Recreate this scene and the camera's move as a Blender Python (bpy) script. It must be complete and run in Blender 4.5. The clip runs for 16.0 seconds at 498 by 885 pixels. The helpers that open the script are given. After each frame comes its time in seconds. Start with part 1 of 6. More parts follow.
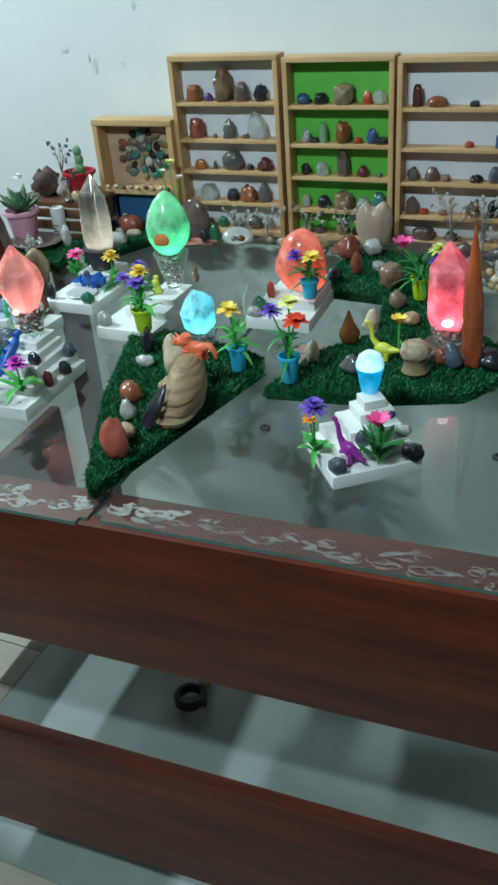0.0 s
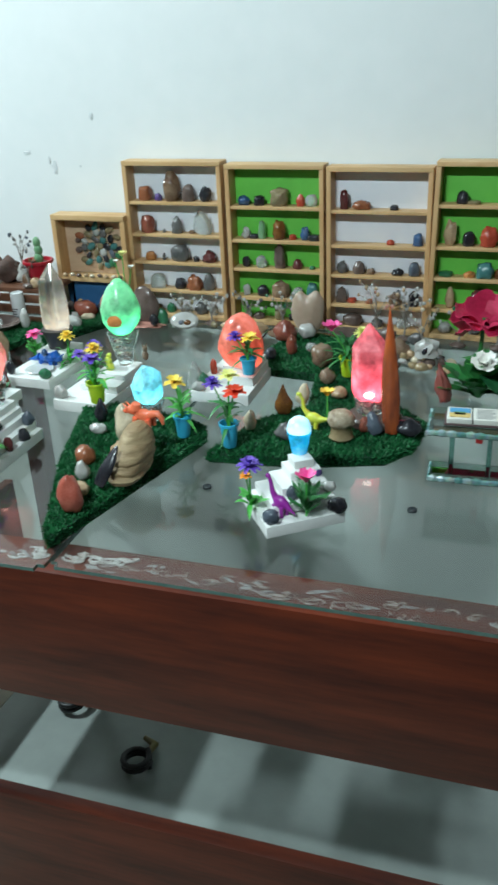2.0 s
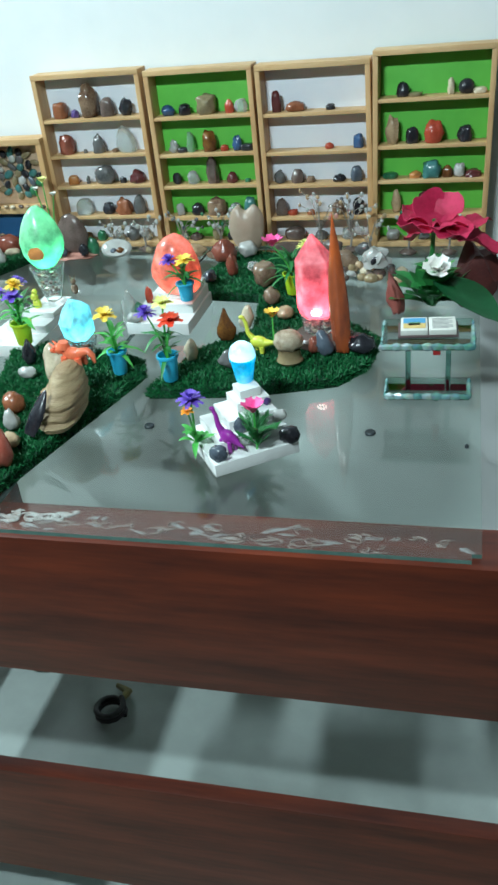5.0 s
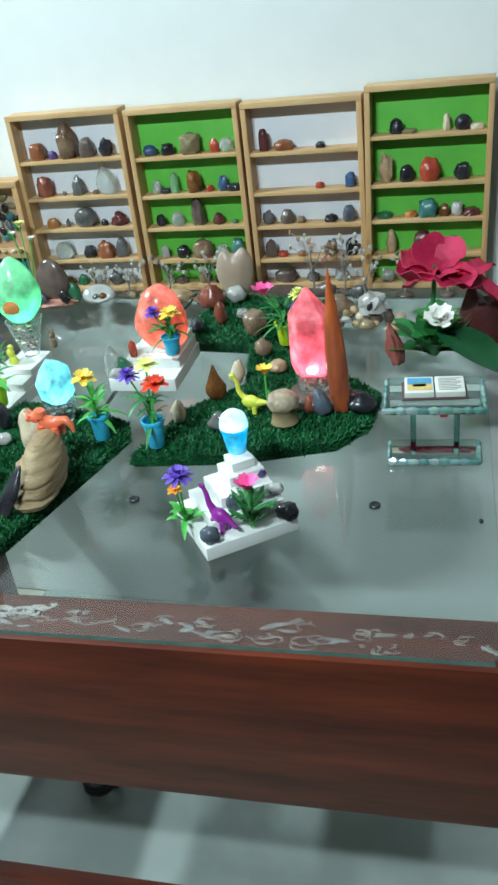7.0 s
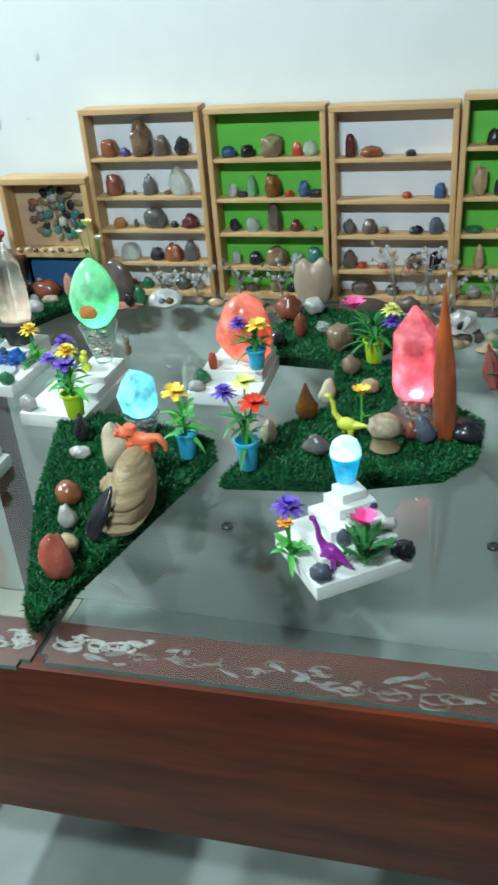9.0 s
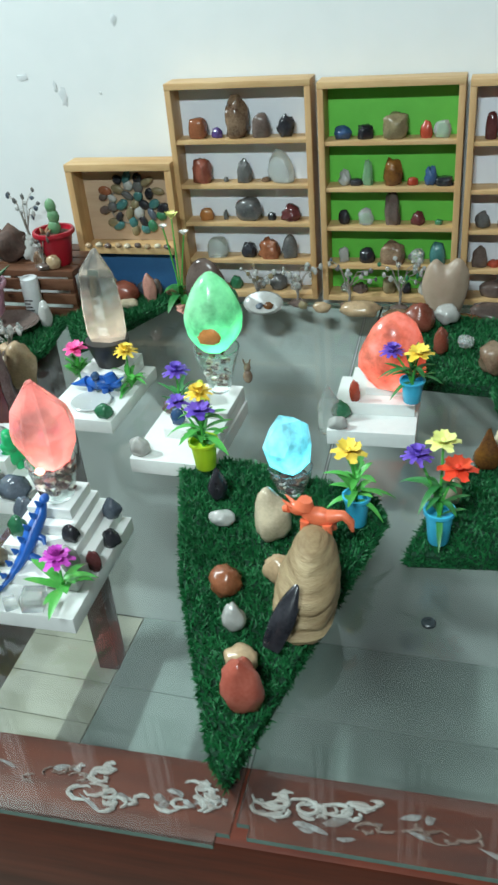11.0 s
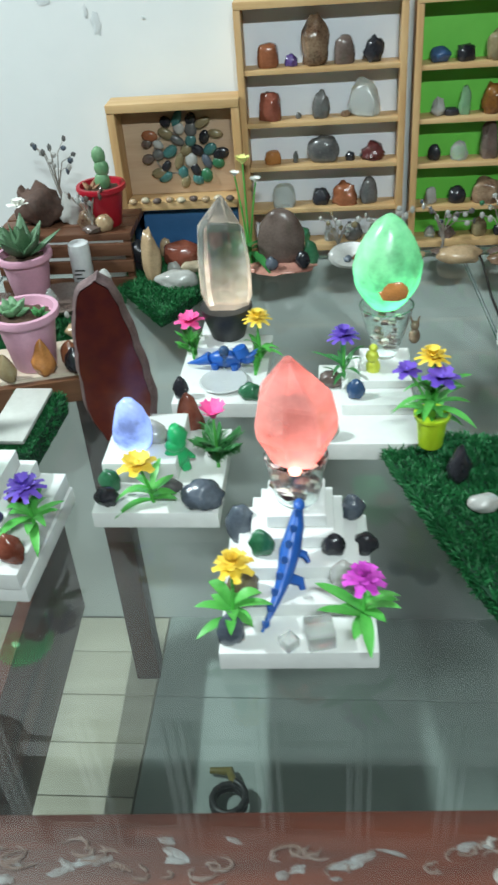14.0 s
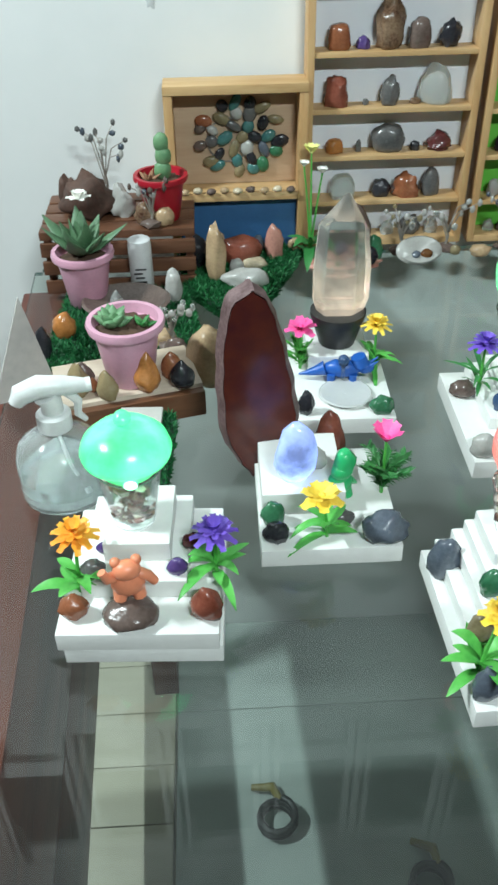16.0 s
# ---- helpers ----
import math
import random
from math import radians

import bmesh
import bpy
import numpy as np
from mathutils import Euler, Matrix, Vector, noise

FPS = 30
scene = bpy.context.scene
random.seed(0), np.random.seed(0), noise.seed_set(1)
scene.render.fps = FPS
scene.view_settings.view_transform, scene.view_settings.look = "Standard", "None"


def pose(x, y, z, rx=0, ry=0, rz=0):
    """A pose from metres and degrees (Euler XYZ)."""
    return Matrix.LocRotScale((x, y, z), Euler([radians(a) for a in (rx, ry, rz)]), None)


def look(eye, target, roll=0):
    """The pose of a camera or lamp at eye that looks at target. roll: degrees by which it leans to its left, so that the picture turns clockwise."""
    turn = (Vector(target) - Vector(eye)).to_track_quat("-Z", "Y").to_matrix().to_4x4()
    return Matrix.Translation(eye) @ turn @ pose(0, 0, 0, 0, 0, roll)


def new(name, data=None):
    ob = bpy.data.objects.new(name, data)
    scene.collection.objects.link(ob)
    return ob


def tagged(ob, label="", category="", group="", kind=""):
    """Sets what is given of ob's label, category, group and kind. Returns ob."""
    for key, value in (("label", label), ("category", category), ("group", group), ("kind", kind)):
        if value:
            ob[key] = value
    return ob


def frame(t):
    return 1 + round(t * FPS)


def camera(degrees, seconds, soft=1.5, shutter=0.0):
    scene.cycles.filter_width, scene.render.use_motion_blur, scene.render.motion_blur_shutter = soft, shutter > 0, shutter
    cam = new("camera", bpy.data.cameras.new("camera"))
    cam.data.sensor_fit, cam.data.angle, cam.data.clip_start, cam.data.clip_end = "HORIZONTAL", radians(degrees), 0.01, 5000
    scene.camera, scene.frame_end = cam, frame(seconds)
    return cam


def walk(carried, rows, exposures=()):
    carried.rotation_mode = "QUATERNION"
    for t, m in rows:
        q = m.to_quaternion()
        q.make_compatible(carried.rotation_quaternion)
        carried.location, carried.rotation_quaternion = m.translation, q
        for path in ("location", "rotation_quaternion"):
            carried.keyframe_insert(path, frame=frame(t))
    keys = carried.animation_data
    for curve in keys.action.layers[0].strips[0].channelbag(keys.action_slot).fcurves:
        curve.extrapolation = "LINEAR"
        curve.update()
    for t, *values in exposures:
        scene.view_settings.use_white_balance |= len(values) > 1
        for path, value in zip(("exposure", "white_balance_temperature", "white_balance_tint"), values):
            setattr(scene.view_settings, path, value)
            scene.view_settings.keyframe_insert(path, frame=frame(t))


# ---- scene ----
cam = camera(33.0, 16.0, soft=2.7, shutter=0.4)
PATH = [
    (0, (0.6975, -0.4372, 1.2960), (0.1485, 0.7155, 0.5085), -4.8),
    (0.5, (0.7102, -0.4920, 1.3163), (0.1688, 0.6863, 0.5633), -4.5),
    (1, (0.7192, -0.5250, 1.3320), (0.1740, 0.6795, 0.6232), -4.2),
    (1.5, (0.7222, -0.5437, 1.3253), (0.1973, 0.6878, 0.6495), -3.8),
    (2, (0.7500, -0.5393, 1.3200), (0.2655, 0.7192, 0.6638), -2.7),
    (2.5, (0.7755, -0.5048, 1.3230), (0.3330, 0.7710, 0.6690), -2.9),
    (3, (0.7965, -0.4793, 1.3298), (0.3862, 0.8093, 0.6810), -3.0),
    (3.5, (0.8175, -0.4582, 1.3117), (0.4477, 0.8377, 0.6525), -4.2),
    (4, (0.7785, -0.4642, 1.2990), (0.4215, 0.8182, 0.6082), -5.3),
    (4.5, (0.7485, -0.4642, 1.2728), (0.3608, 0.7672, 0.5092), -5.7),
    (5, (0.7455, -0.4627, 1.2840), (0.3337, 0.7552, 0.5108), -6.4),
    (7.5, (0.7042, -0.3532, 1.2990), (0.3082, 0.8880, 0.5565), -7.2),
    (8, (0.6803, -0.3495, 1.3043), (0.2843, 0.8918, 0.5603), -7.1),
    (8.5, (0.6375, -0.3390, 1.2953), (0.2468, 0.9053, 0.5535), -5.9),
    (9, (0.6038, -0.3285, 1.2923), (0.1920, 0.9090, 0.5513), -4.9),
    (9.5, (0.5423, -0.2925, 1.2855), (0.0848, 0.9300, 0.5467), -4.4),
    (12, (0.2550, -0.1492, 1.3133), (-0.0405, 1.0470, 0.4575), -6.2),
    (12.5, (0.1845, -0.1485, 1.3103), (-0.0510, 1.0522, 0.4425), -6.3),
    (13, (0.1447, -0.1515, 1.2968), (-0.0382, 1.0590, 0.4297), -5.6),
    (13.5, (0.0930, -0.1477, 1.2772), (-0.0675, 1.0575, 0.3990), -5.0),
    (14, (0.0270, -0.1117, 1.2570), (-0.1215, 1.1018, 0.3878), -4.8),
    (14.5, (-0.0300, -0.0698, 1.2465), (-0.1568, 1.1347, 0.3615), -4.5),
    (14.8, (-0.0518, -0.0675, 1.2540), (-0.1695, 1.1340, 0.3645), -4.2),
    (15, (-0.0735, -0.0585, 1.2510), (-0.1852, 1.1415, 0.3585), -3.9),
    (15.5, (-0.1455, -0.0457, 1.2532), (-0.2040, 1.1512, 0.3502), -2.7),
    (16, (-0.2048, -0.0368, 1.2578), (-0.1552, 1.1557, 0.3495), -1.1),
]
EXPOSURES = [(0.0, -0.66, 6000, 2), (1.0, -0.60, 6000, 2), (2.0, -0.36, 6200, 5), (3.0, -0.36, 6450, 7), (4.2, -0.06, 6150, 4), (5.0, -0.08, 6000, 2), (7.5, -0.10, 6150, 4), (9.0, -0.22, 6200, 4), (13.0, -0.42, 6500, 7), (16.0, -0.45, 6500, 8)]
walk(cam, [(t, look(eye, target, roll)) for t, eye, target, roll in PATH], EXPOSURES)

# ---- light ----
# The plan is drawn in units of U metres, with the floor at z = -Z0.
U, Z0 = 0.75, 0.30


def W(x, y, z):
    return Vector((x * U, y * U, (z + Z0) * U))


world = bpy.data.worlds.new("world")
scene.world = world
world.use_nodes = True
world.node_tree.nodes["Background"].inputs[0].default_value = (0.75, 0.85, 0.9, 1)
world.node_tree.nodes["Background"].inputs[1].default_value = 0.1


def area_lamp(name, eye, target, sx, sy, watts, colour):
    data = bpy.data.lights.new(name, "AREA")
    data.shape, data.size, data.size_y = "RECTANGLE", sx, sy
    data.energy, data.color = watts, colour
    ob = new(name, data)
    ob.matrix_world = look(W(*eye), W(*target))
    return ob


area_lamp("tube_light", (-1.87, 0.55, 2.71), (0.1, 0.75, 0.75), 0.26, 0.04, 54, (0.84, 0.97, 1.0))
area_lamp("front_tube_light", (0.25, -1.05, 2.55), (0.35, 1.0, 0.85), 0.40, 0.04, 33, (0.84, 0.97, 1.0))

# ---- materials ----
MATS = {}


def nodes_of(m):
    m.use_nodes = True
    return m.node_tree.nodes, m.node_tree.links, m.node_tree.nodes["Principled BSDF"]


def mat(name, c1, c2=None, rough=0.5, scale=30.0, bump=0.15, metal=0.0, detail=6.0, stretch=(1, 1, 1), trans=0.0,
        coat=0.0, fine=8.0, sheen=0.0, sss=0.0):
    """Two colours mixed by noise at two scales, roughness variation and a fine bump."""
    if name in MATS:
        return MATS[name]
    m = bpy.data.materials.new(name)
    n, l, p = nodes_of(m)
    c2 = c2 or tuple(v * 0.7 for v in c1)
    tc = n.new("ShaderNodeTexCoord")
    mp = n.new("ShaderNodeMapping")
    mp.inputs["Scale"].default_value = stretch
    l.new(tc.outputs["Object"], mp.inputs["Vector"])
    oi = n.new("ShaderNodeObjectInfo")
    off = n.new("ShaderNodeVectorMath")
    off.operation = "MULTIPLY_ADD"
    off.inputs[1].default_value = (1, 1, 1)
    comb = n.new("ShaderNodeCombineXYZ")
    mul = n.new("ShaderNodeMath")
    mul.operation = "MULTIPLY"
    mul.inputs[1].default_value = 7.3
    l.new(oi.outputs["Random"], mul.inputs[0])
    l.new(mul.outputs[0], comb.inputs[0])
    l.new(mul.outputs[0], comb.inputs[2])
    l.new(mp.outputs[0], off.inputs[0])
    l.new(comb.outputs[0], off.inputs[2])
    big = n.new("ShaderNodeTexNoise")
    big.inputs["Scale"].default_value, big.inputs["Detail"].default_value = scale, detail
    small = n.new("ShaderNodeTexNoise")
    small.inputs["Scale"].default_value, small.inputs["Detail"].default_value = scale * fine, 4
    l.new(off.outputs[0], big.inputs["Vector"])
    l.new(off.outputs[0], small.inputs["Vector"])
    ramp = n.new("ShaderNodeValToRGB")
    ramp.color_ramp.elements[0].position, ramp.color_ramp.elements[1].position = 0.33, 0.67
    ramp.color_ramp.elements[0].color, ramp.color_ramp.elements[1].color = (*c1, 1), (*c2, 1)
    mixf = n.new("ShaderNodeMath")
    mixf.operation = "MULTIPLY_ADD"
    mixf.inputs[1].default_value = 0.3
    sub = n.new("ShaderNodeMath")
    sub.operation = "MULTIPLY"
    sub.inputs[1].default_value = 0.75
    l.new(big.outputs["Fac"], sub.inputs[0])
    l.new(small.outputs["Fac"], mixf.inputs[0])
    l.new(sub.outputs[0], mixf.inputs[2])
    l.new(mixf.outputs[0], ramp.inputs["Fac"])
    l.new(ramp.outputs["Color"], p.inputs["Base Color"])
    rr = n.new("ShaderNodeMapRange")
    rr.inputs["To Min"].default_value, rr.inputs["To Max"].default_value = max(0.02, rough - 0.08), min(1, rough + 0.1)
    l.new(big.outputs["Fac"], rr.inputs["Value"])
    l.new(rr.outputs[0], p.inputs["Roughness"])
    if bump:
        b = n.new("ShaderNodeBump")
        b.inputs["Strength"].default_value, b.inputs["Distance"].default_value = bump, 0.003
        l.new(mixf.outputs[0], b.inputs["Height"])
        l.new(b.outputs[0], p.inputs["Normal"])
    p.inputs["Metallic"].default_value = metal
    p.inputs["Transmission Weight"].default_value = trans
    p.inputs["Coat Weight"].default_value = coat
    if sss:
        p.inputs["Subsurface Weight"].default_value = sss
        p.inputs["Subsurface Radius"].default_value = (0.02, 0.015, 0.01)
        p.inputs["Subsurface Scale"].default_value = 0.3
    MATS[name] = m
    return m


def wood(name, c1, c2, rough=0.4, along="x", scale=8.0, coat=0.0):
    st = {"x": (1, 9, 9), "y": (9, 1, 9), "z": (9, 9, 1)}[along]
    return mat(name, c1, c2, rough, scale, 0.12, stretch=st, coat=coat, fine=5)


def glass(name, tint, gloss=0.06, rough=0.0, alpha=1.0, dirt=0.0):
    """Thin clear glass: see-through tint with a Fresnel-driven mirror, and a little film of dust."""
    m = bpy.data.materials.new(name)
    n, l, p = nodes_of(m)
    out = n["Material Output"]
    tr = n.new("ShaderNodeBsdfTransparent")
    tr.inputs[0].default_value = (*tint, 1)
    gl = n.new("ShaderNodeBsdfGlossy")
    gl.inputs["Roughness"].default_value = rough
    fr = n.new("ShaderNodeFresnel")
    fr.inputs["IOR"].default_value = 1.55
    mx = n.new("ShaderNodeMixShader")
    l.new(fr.outputs[0], mx.inputs[0])
    l.new(tr.outputs[0], mx.inputs[1])
    l.new(gl.outputs[0], mx.inputs[2])
    last = mx
    if dirt:
        df = n.new("ShaderNodeBsdfDiffuse")
        df.inputs[0].default_value = (0.62, 0.68, 0.66, 1)
        tx = n.new("ShaderNodeTexNoise")
        tx.inputs["Scale"].default_value, tx.inputs["Detail"].default_value = 5.0, 8
        tc = n.new("ShaderNodeTexCoord")
        l.new(tc.outputs["Object"], tx.inputs["Vector"])
        mr = n.new("ShaderNodeMapRange")
        mr.inputs["From Min"].default_value, mr.inputs["From Max"].default_value = 0.3, 0.75
        mr.inputs["To Min"].default_value, mr.inputs["To Max"].default_value = dirt * 0.5, dirt * 1.5
        l.new(tx.outputs["Fac"], mr.inputs["Value"])
        m2 = n.new("ShaderNodeMixShader")
        l.new(mr.outputs[0], m2.inputs[0])
        l.new(mx.outputs[0], m2.inputs[1])
        l.new(df.outputs[0], m2.inputs[2])
        last = m2
    l.new(last.outputs[0], out.inputs["Surface"])
    MATS[name] = m
    return m


def glow(name, body, light, low, high, scale=18.0, trans=0.25, rough=0.25):
    """Translucent stone lit from a small lamp in its foot: brighter low down, clouded by veins."""
    m = bpy.data.materials.new(name)
    n, l, p = nodes_of(m)
    tc = n.new("ShaderNodeTexCoord")
    sep = n.new("ShaderNodeSeparateXYZ")
    l.new(tc.outputs["Generated"], sep.inputs[0])
    no = n.new("ShaderNodeTexNoise")
    no.inputs["Scale"].default_value, no.inputs["Detail"].default_value = scale, 5
    l.new(tc.outputs["Object"], no.inputs["Vector"])
    ramp = n.new("ShaderNodeValToRGB")
    ramp.color_ramp.elements[0].position, ramp.color_ramp.elements[1].position = 0.36, 0.66
    ramp.color_ramp.elements[0].color = (*[0.45 * v for v in body], 1)
    ramp.color_ramp.elements[1].color = (*[0.75 * v + 0.25 for v in body], 1)
    mid = ramp.color_ramp.elements.new(0.5)
    mid.color = (*body, 1)
    l.new(no.outputs["Fac"], ramp.inputs["Fac"])
    l.new(ramp.outputs[0], p.inputs["Base Color"])
    mr = n.new("ShaderNodeMapRange")
    mr.interpolation_type = "SMOOTHSTEP"
    mr.inputs["From Min"].default_value, mr.inputs["From Max"].default_value = 0.02, 0.6
    mr.inputs["To Min"].default_value, mr.inputs["To Max"].default_value = low, high
    l.new(sep.outputs["Z"], mr.inputs["Value"])
    mu = n.new("ShaderNodeMath")
    mu.operation = "MULTIPLY"
    m2 = n.new("ShaderNodeMapRange")
    m2.inputs["From Min"].default_value, m2.inputs["From Max"].default_value = 0.3, 0.7
    m2.inputs["To Min"].default_value, m2.inputs["To Max"].default_value = 0.35, 1.5
    l.new(no.outputs["Fac"], m2.inputs["Value"])
    l.new(mr.outputs[0], mu.inputs[0])
    l.new(m2.outputs[0], mu.inputs[1])
    l.new(mu.outputs[0], p.inputs["Emission Strength"])
    p.inputs["Emission Color"].default_value = (*light, 1)
    p.inputs["Roughness"].default_value = rough
    p.inputs["Transmission Weight"].default_value = trans
    b = n.new("ShaderNodeBump")
    b.inputs["Strength"].default_value, b.inputs["Distance"].default_value = 0.25, 0.002
    l.new(no.outputs["Fac"], b.inputs["Height"])
    l.new(b.outputs[0], p.inputs["Normal"])
    MATS[name] = m
    return m


M_WALL = mat("wall_paint", (0.80, 0.81, 0.80), (0.74, 0.76, 0.75), 0.75, 2.5, 0.08)
# unseen room surfaces, set dark so that less light bounces onto the table
M_ROOM = mat("low_bounce_room", (0.15, 0.165, 0.16), (0.12, 0.13, 0.125), 0.8, 2.0, 0.05)
M_CEIL = mat("low_bounce_ceiling", (0.20, 0.215, 0.21), (0.16, 0.175, 0.17), 0.8, 2.0, 0.05)
M_GREYFLOOR = mat("grey_floor", (0.37, 0.41, 0.385), (0.30, 0.335, 0.315), 0.16, 3.0, 0.02)
M_TILE = wood("beige_plank_tile", (0.58, 0.53, 0.43), (0.50, 0.45, 0.36), 0.4, "x", 5.0)
M_GROUT = mat("tile_joint", (0.26, 0.24, 0.20), None, 0.9, 40)
M_RED = wood("red_brown_varnish", (0.155, 0.027, 0.009), (0.050, 0.009, 0.0045), 0.45, "x", 4.0)
M_REDY = wood("red_brown_varnish_side", (0.145, 0.028, 0.011), (0.065, 0.012, 0.006), 0.45, "y", 4.0)
M_REDZ = wood("red_brown_varnish_leg", (0.10, 0.022, 0.012), (0.055, 0.012, 0.008), 0.45, "z", 4.0)
M_GLASS = glass("table_glass", (0.86, 0.93, 0.90), dirt=0.024)
M_GUNDER = bpy.data.materials.new("glass_underside")
_n, _l, _p = nodes_of(M_GUNDER)
_t = _n.new("ShaderNodeBsdfTransparent")
_t.inputs[0].default_value = (0.93, 0.97, 0.95, 1)
_l.new(_t.outputs[0], _n["Material Output"].inputs["Surface"])
M_GEDGE = mat("glass_edge", (0.07, 0.14, 0.12), (0.12, 0.21, 0.18), 0.15, 60, 0.05)
M_SILICONE = mat("white_glue", (0.55, 0.52, 0.51), (0.33, 0.25, 0.23), 0.4, 70, 0.4)
M_PINE = wood("pine_x", (0.66, 0.45, 0.23), (0.52, 0.31, 0.13), 0.5, "x", 9.0)
M_PINEZ = wood("pine_z", (0.62, 0.41, 0.20), (0.48, 0.27, 0.11), 0.5, "z", 9.0)
M_PINED = wood("pine_dark", (0.42, 0.22, 0.09), (0.28, 0.13, 0.05), 0.55, "z", 9.0)
M_WBACK = mat("white_backing_card", (0.82, 0.84, 0.88), (0.77, 0.79, 0.84), 0.7, 6, 0.05)
M_GBACK = mat("green_backing_card", (0.16, 0.58, 0.07), (0.13, 0.50, 0.055), 0.65, 6, 0.05)
M_WHITE = mat("white_painted_wood", (0.82, 0.83, 0.80), (0.74, 0.75, 0.72), 0.5, 14, 0.12)
M_GRASS = mat("plastic_grass", (0.005, 0.085, 0.024), (0.014, 0.16, 0.042), 0.6, 60, 0.0)
M_GBASE = mat("grass_backing", (0.004, 0.03, 0.012), (0.006, 0.05, 0.02), 0.8, 60)
M_LEAF = mat("leaf_green", (0.06, 0.34, 0.05), (0.12, 0.48, 0.09), 0.4, 40, 0.1)
M_LEAFD = mat("leaf_dark_green", (0.025, 0.16, 0.04), (0.05, 0.24, 0.06), 0.42, 40, 0.1)
M_SUCC = mat("succulent_green", (0.10, 0.24, 0.11), (0.17, 0.32, 0.16), 0.5, 60, 0.1)
M_SOIL = mat("potting_soil", (0.05, 0.03, 0.02), (0.11, 0.06, 0.035), 0.95, 120, 0.5)
M_BLACK = mat("black_plastic", (0.012, 0.012, 0.013), (0.03, 0.03, 0.03), 0.4, 30, 0.05)
M_CLEAR = mat("clear_glass", (0.93, 0.97, 0.96), (0.88, 0.95, 0.93), 0.04, 20, 0.0, trans=0.95)
M_WIRE = mat("dark_wire", (0.26, 0.23, 0.20), (0.40, 0.36, 0.32), 0.45, 60, 0.0, metal=0.5)


def island(name, colours, rough=0.3, trans=0.0):
    """Every loose piece of the mesh takes one of a few colours."""
    m = bpy.data.materials.new(name)
    n, l, p = nodes_of(m)
    ge = n.new("ShaderNodeNewGeometry")
    ramp = n.new("ShaderNodeValToRGB")
    ramp.color_ramp.interpolation = "CONSTANT"
    el = ramp.color_ramp.elements
    while len(el) < len(colours):
        el.new(0.5)
    for k, c in enumerate(colours):
        el[k].position = k / len(colours)
        el[k].color = (*c, 1)
    no = n.new("ShaderNodeTexNoise")
    no.inputs["Scale"].default_value = 160
    tc = n.new("ShaderNodeTexCoord")
    l.new(tc.outputs["Object"], no.inputs["Vector"])
    mx = n.new("ShaderNodeMix")
    mx.data_type, mx.blend_type = "RGBA", "OVERLAY"
    mx.inputs["Factor"].default_value = 0.5
    l.new(ge.outputs["Random Per Island"], ramp.inputs["Fac"])
    l.new(ramp.outputs["Color"], mx.inputs["A"])
    l.new(no.outputs["Color"], mx.inputs["B"])
    l.new(mx.outputs["Result"], p.inputs["Base Color"])
    p.inputs["Roughness"].default_value = rough
    p.inputs["Transmission Weight"].default_value = trans
    MATS[name] = m
    return m


def plastic(name, c, rough=0.35):
    return mat(name, c, tuple(v * 0.85 for v in c), rough, 40, 0.06)


def stone_mat(name, c1, c2=None, rough=0.22, trans=0.0, scale=45):
    return mat(name, c1, c2 or tuple(min(1, v * 1.6 + 0.02) for v in c1), rough, scale, 0.15, trans=trans)


# ---- mesh helpers ----
def part(name, bm, material, parent=None, label="", smooth=True, at=None, rot=(0, 0, 0), angle=40):
    """Links a bmesh as one mesh object; under a thing it is a part in the thing's own frame."""
    bm.normal_update()
    me = bpy.data.meshes.new(name)
    bm.to_mesh(me)
    bm.free()
    me.transform(Matrix.Scale(U, 4))
    me.materials.append(material)
    if smooth:
        me.polygons.foreach_set("use_smooth", [True] * len(me.polygons))
        me.set_sharp_from_angle(angle=radians(angle))
    ob = new(name, me)
    if parent:
        ob.parent = parent
        if at:
            ob.location = Vector(at) * U
    elif at:
        ob.location = W(*at)
    ob.rotation_euler = [radians(a) for a in rot]
    if label:
        ob["label"] = label
    return ob


def thing(name, at, label, category, rz=0, group="", kind=""):
    ob = new(name)
    ob.empty_display_size = 0.02
    ob.location = W(*at)
    ob.rotation_euler = (0, 0, radians(rz))
    return tagged(ob, label, category, group, kind)


def box(bm, x0, y0, z0, x1, y1, z1, bevel=0.0):
    g = bmesh.ops.create_cube(bm, size=1.0)
    bmesh.ops.scale(bm, vec=(x1 - x0, y1 - y0, z1 - z0), verts=g["verts"])
    bmesh.ops.translate(bm, vec=((x0 + x1) / 2, (y0 + y1) / 2, (z0 + z1) / 2), verts=g["verts"])
    if bevel:
        es = list({e for v in g["verts"] for e in v.link_edges})
        bmesh.ops.bevel(bm, geom=es, offset=bevel, segments=2, affect="EDGES", profile=0.6)
    return bm


def boxb(*a, bevel=0.0015):
    return box(bmesh.new(), *a, bevel=bevel)


def lathe(bm, prof, seg=24, x=0, y=0, z=0, cap=True):
    """Turns a profile of (radius, height) round the z axis."""
    rings = []
    for r, h in prof:
        rings.append([bm.verts.new((x + r * math.cos(2 * math.pi * i / seg), y + r * math.sin(2 * math.pi * i / seg), z + h)) for i in range(seg)])
    for a, b in zip(rings, rings[1:]):
        for i in range(seg):
            bm.faces.new((a[i], a[(i + 1) % seg], b[(i + 1) % seg], b[i]))
    if cap:
        bm.faces.new(rings[0][::-1])
        bm.faces.new(rings[-1])
    return bm


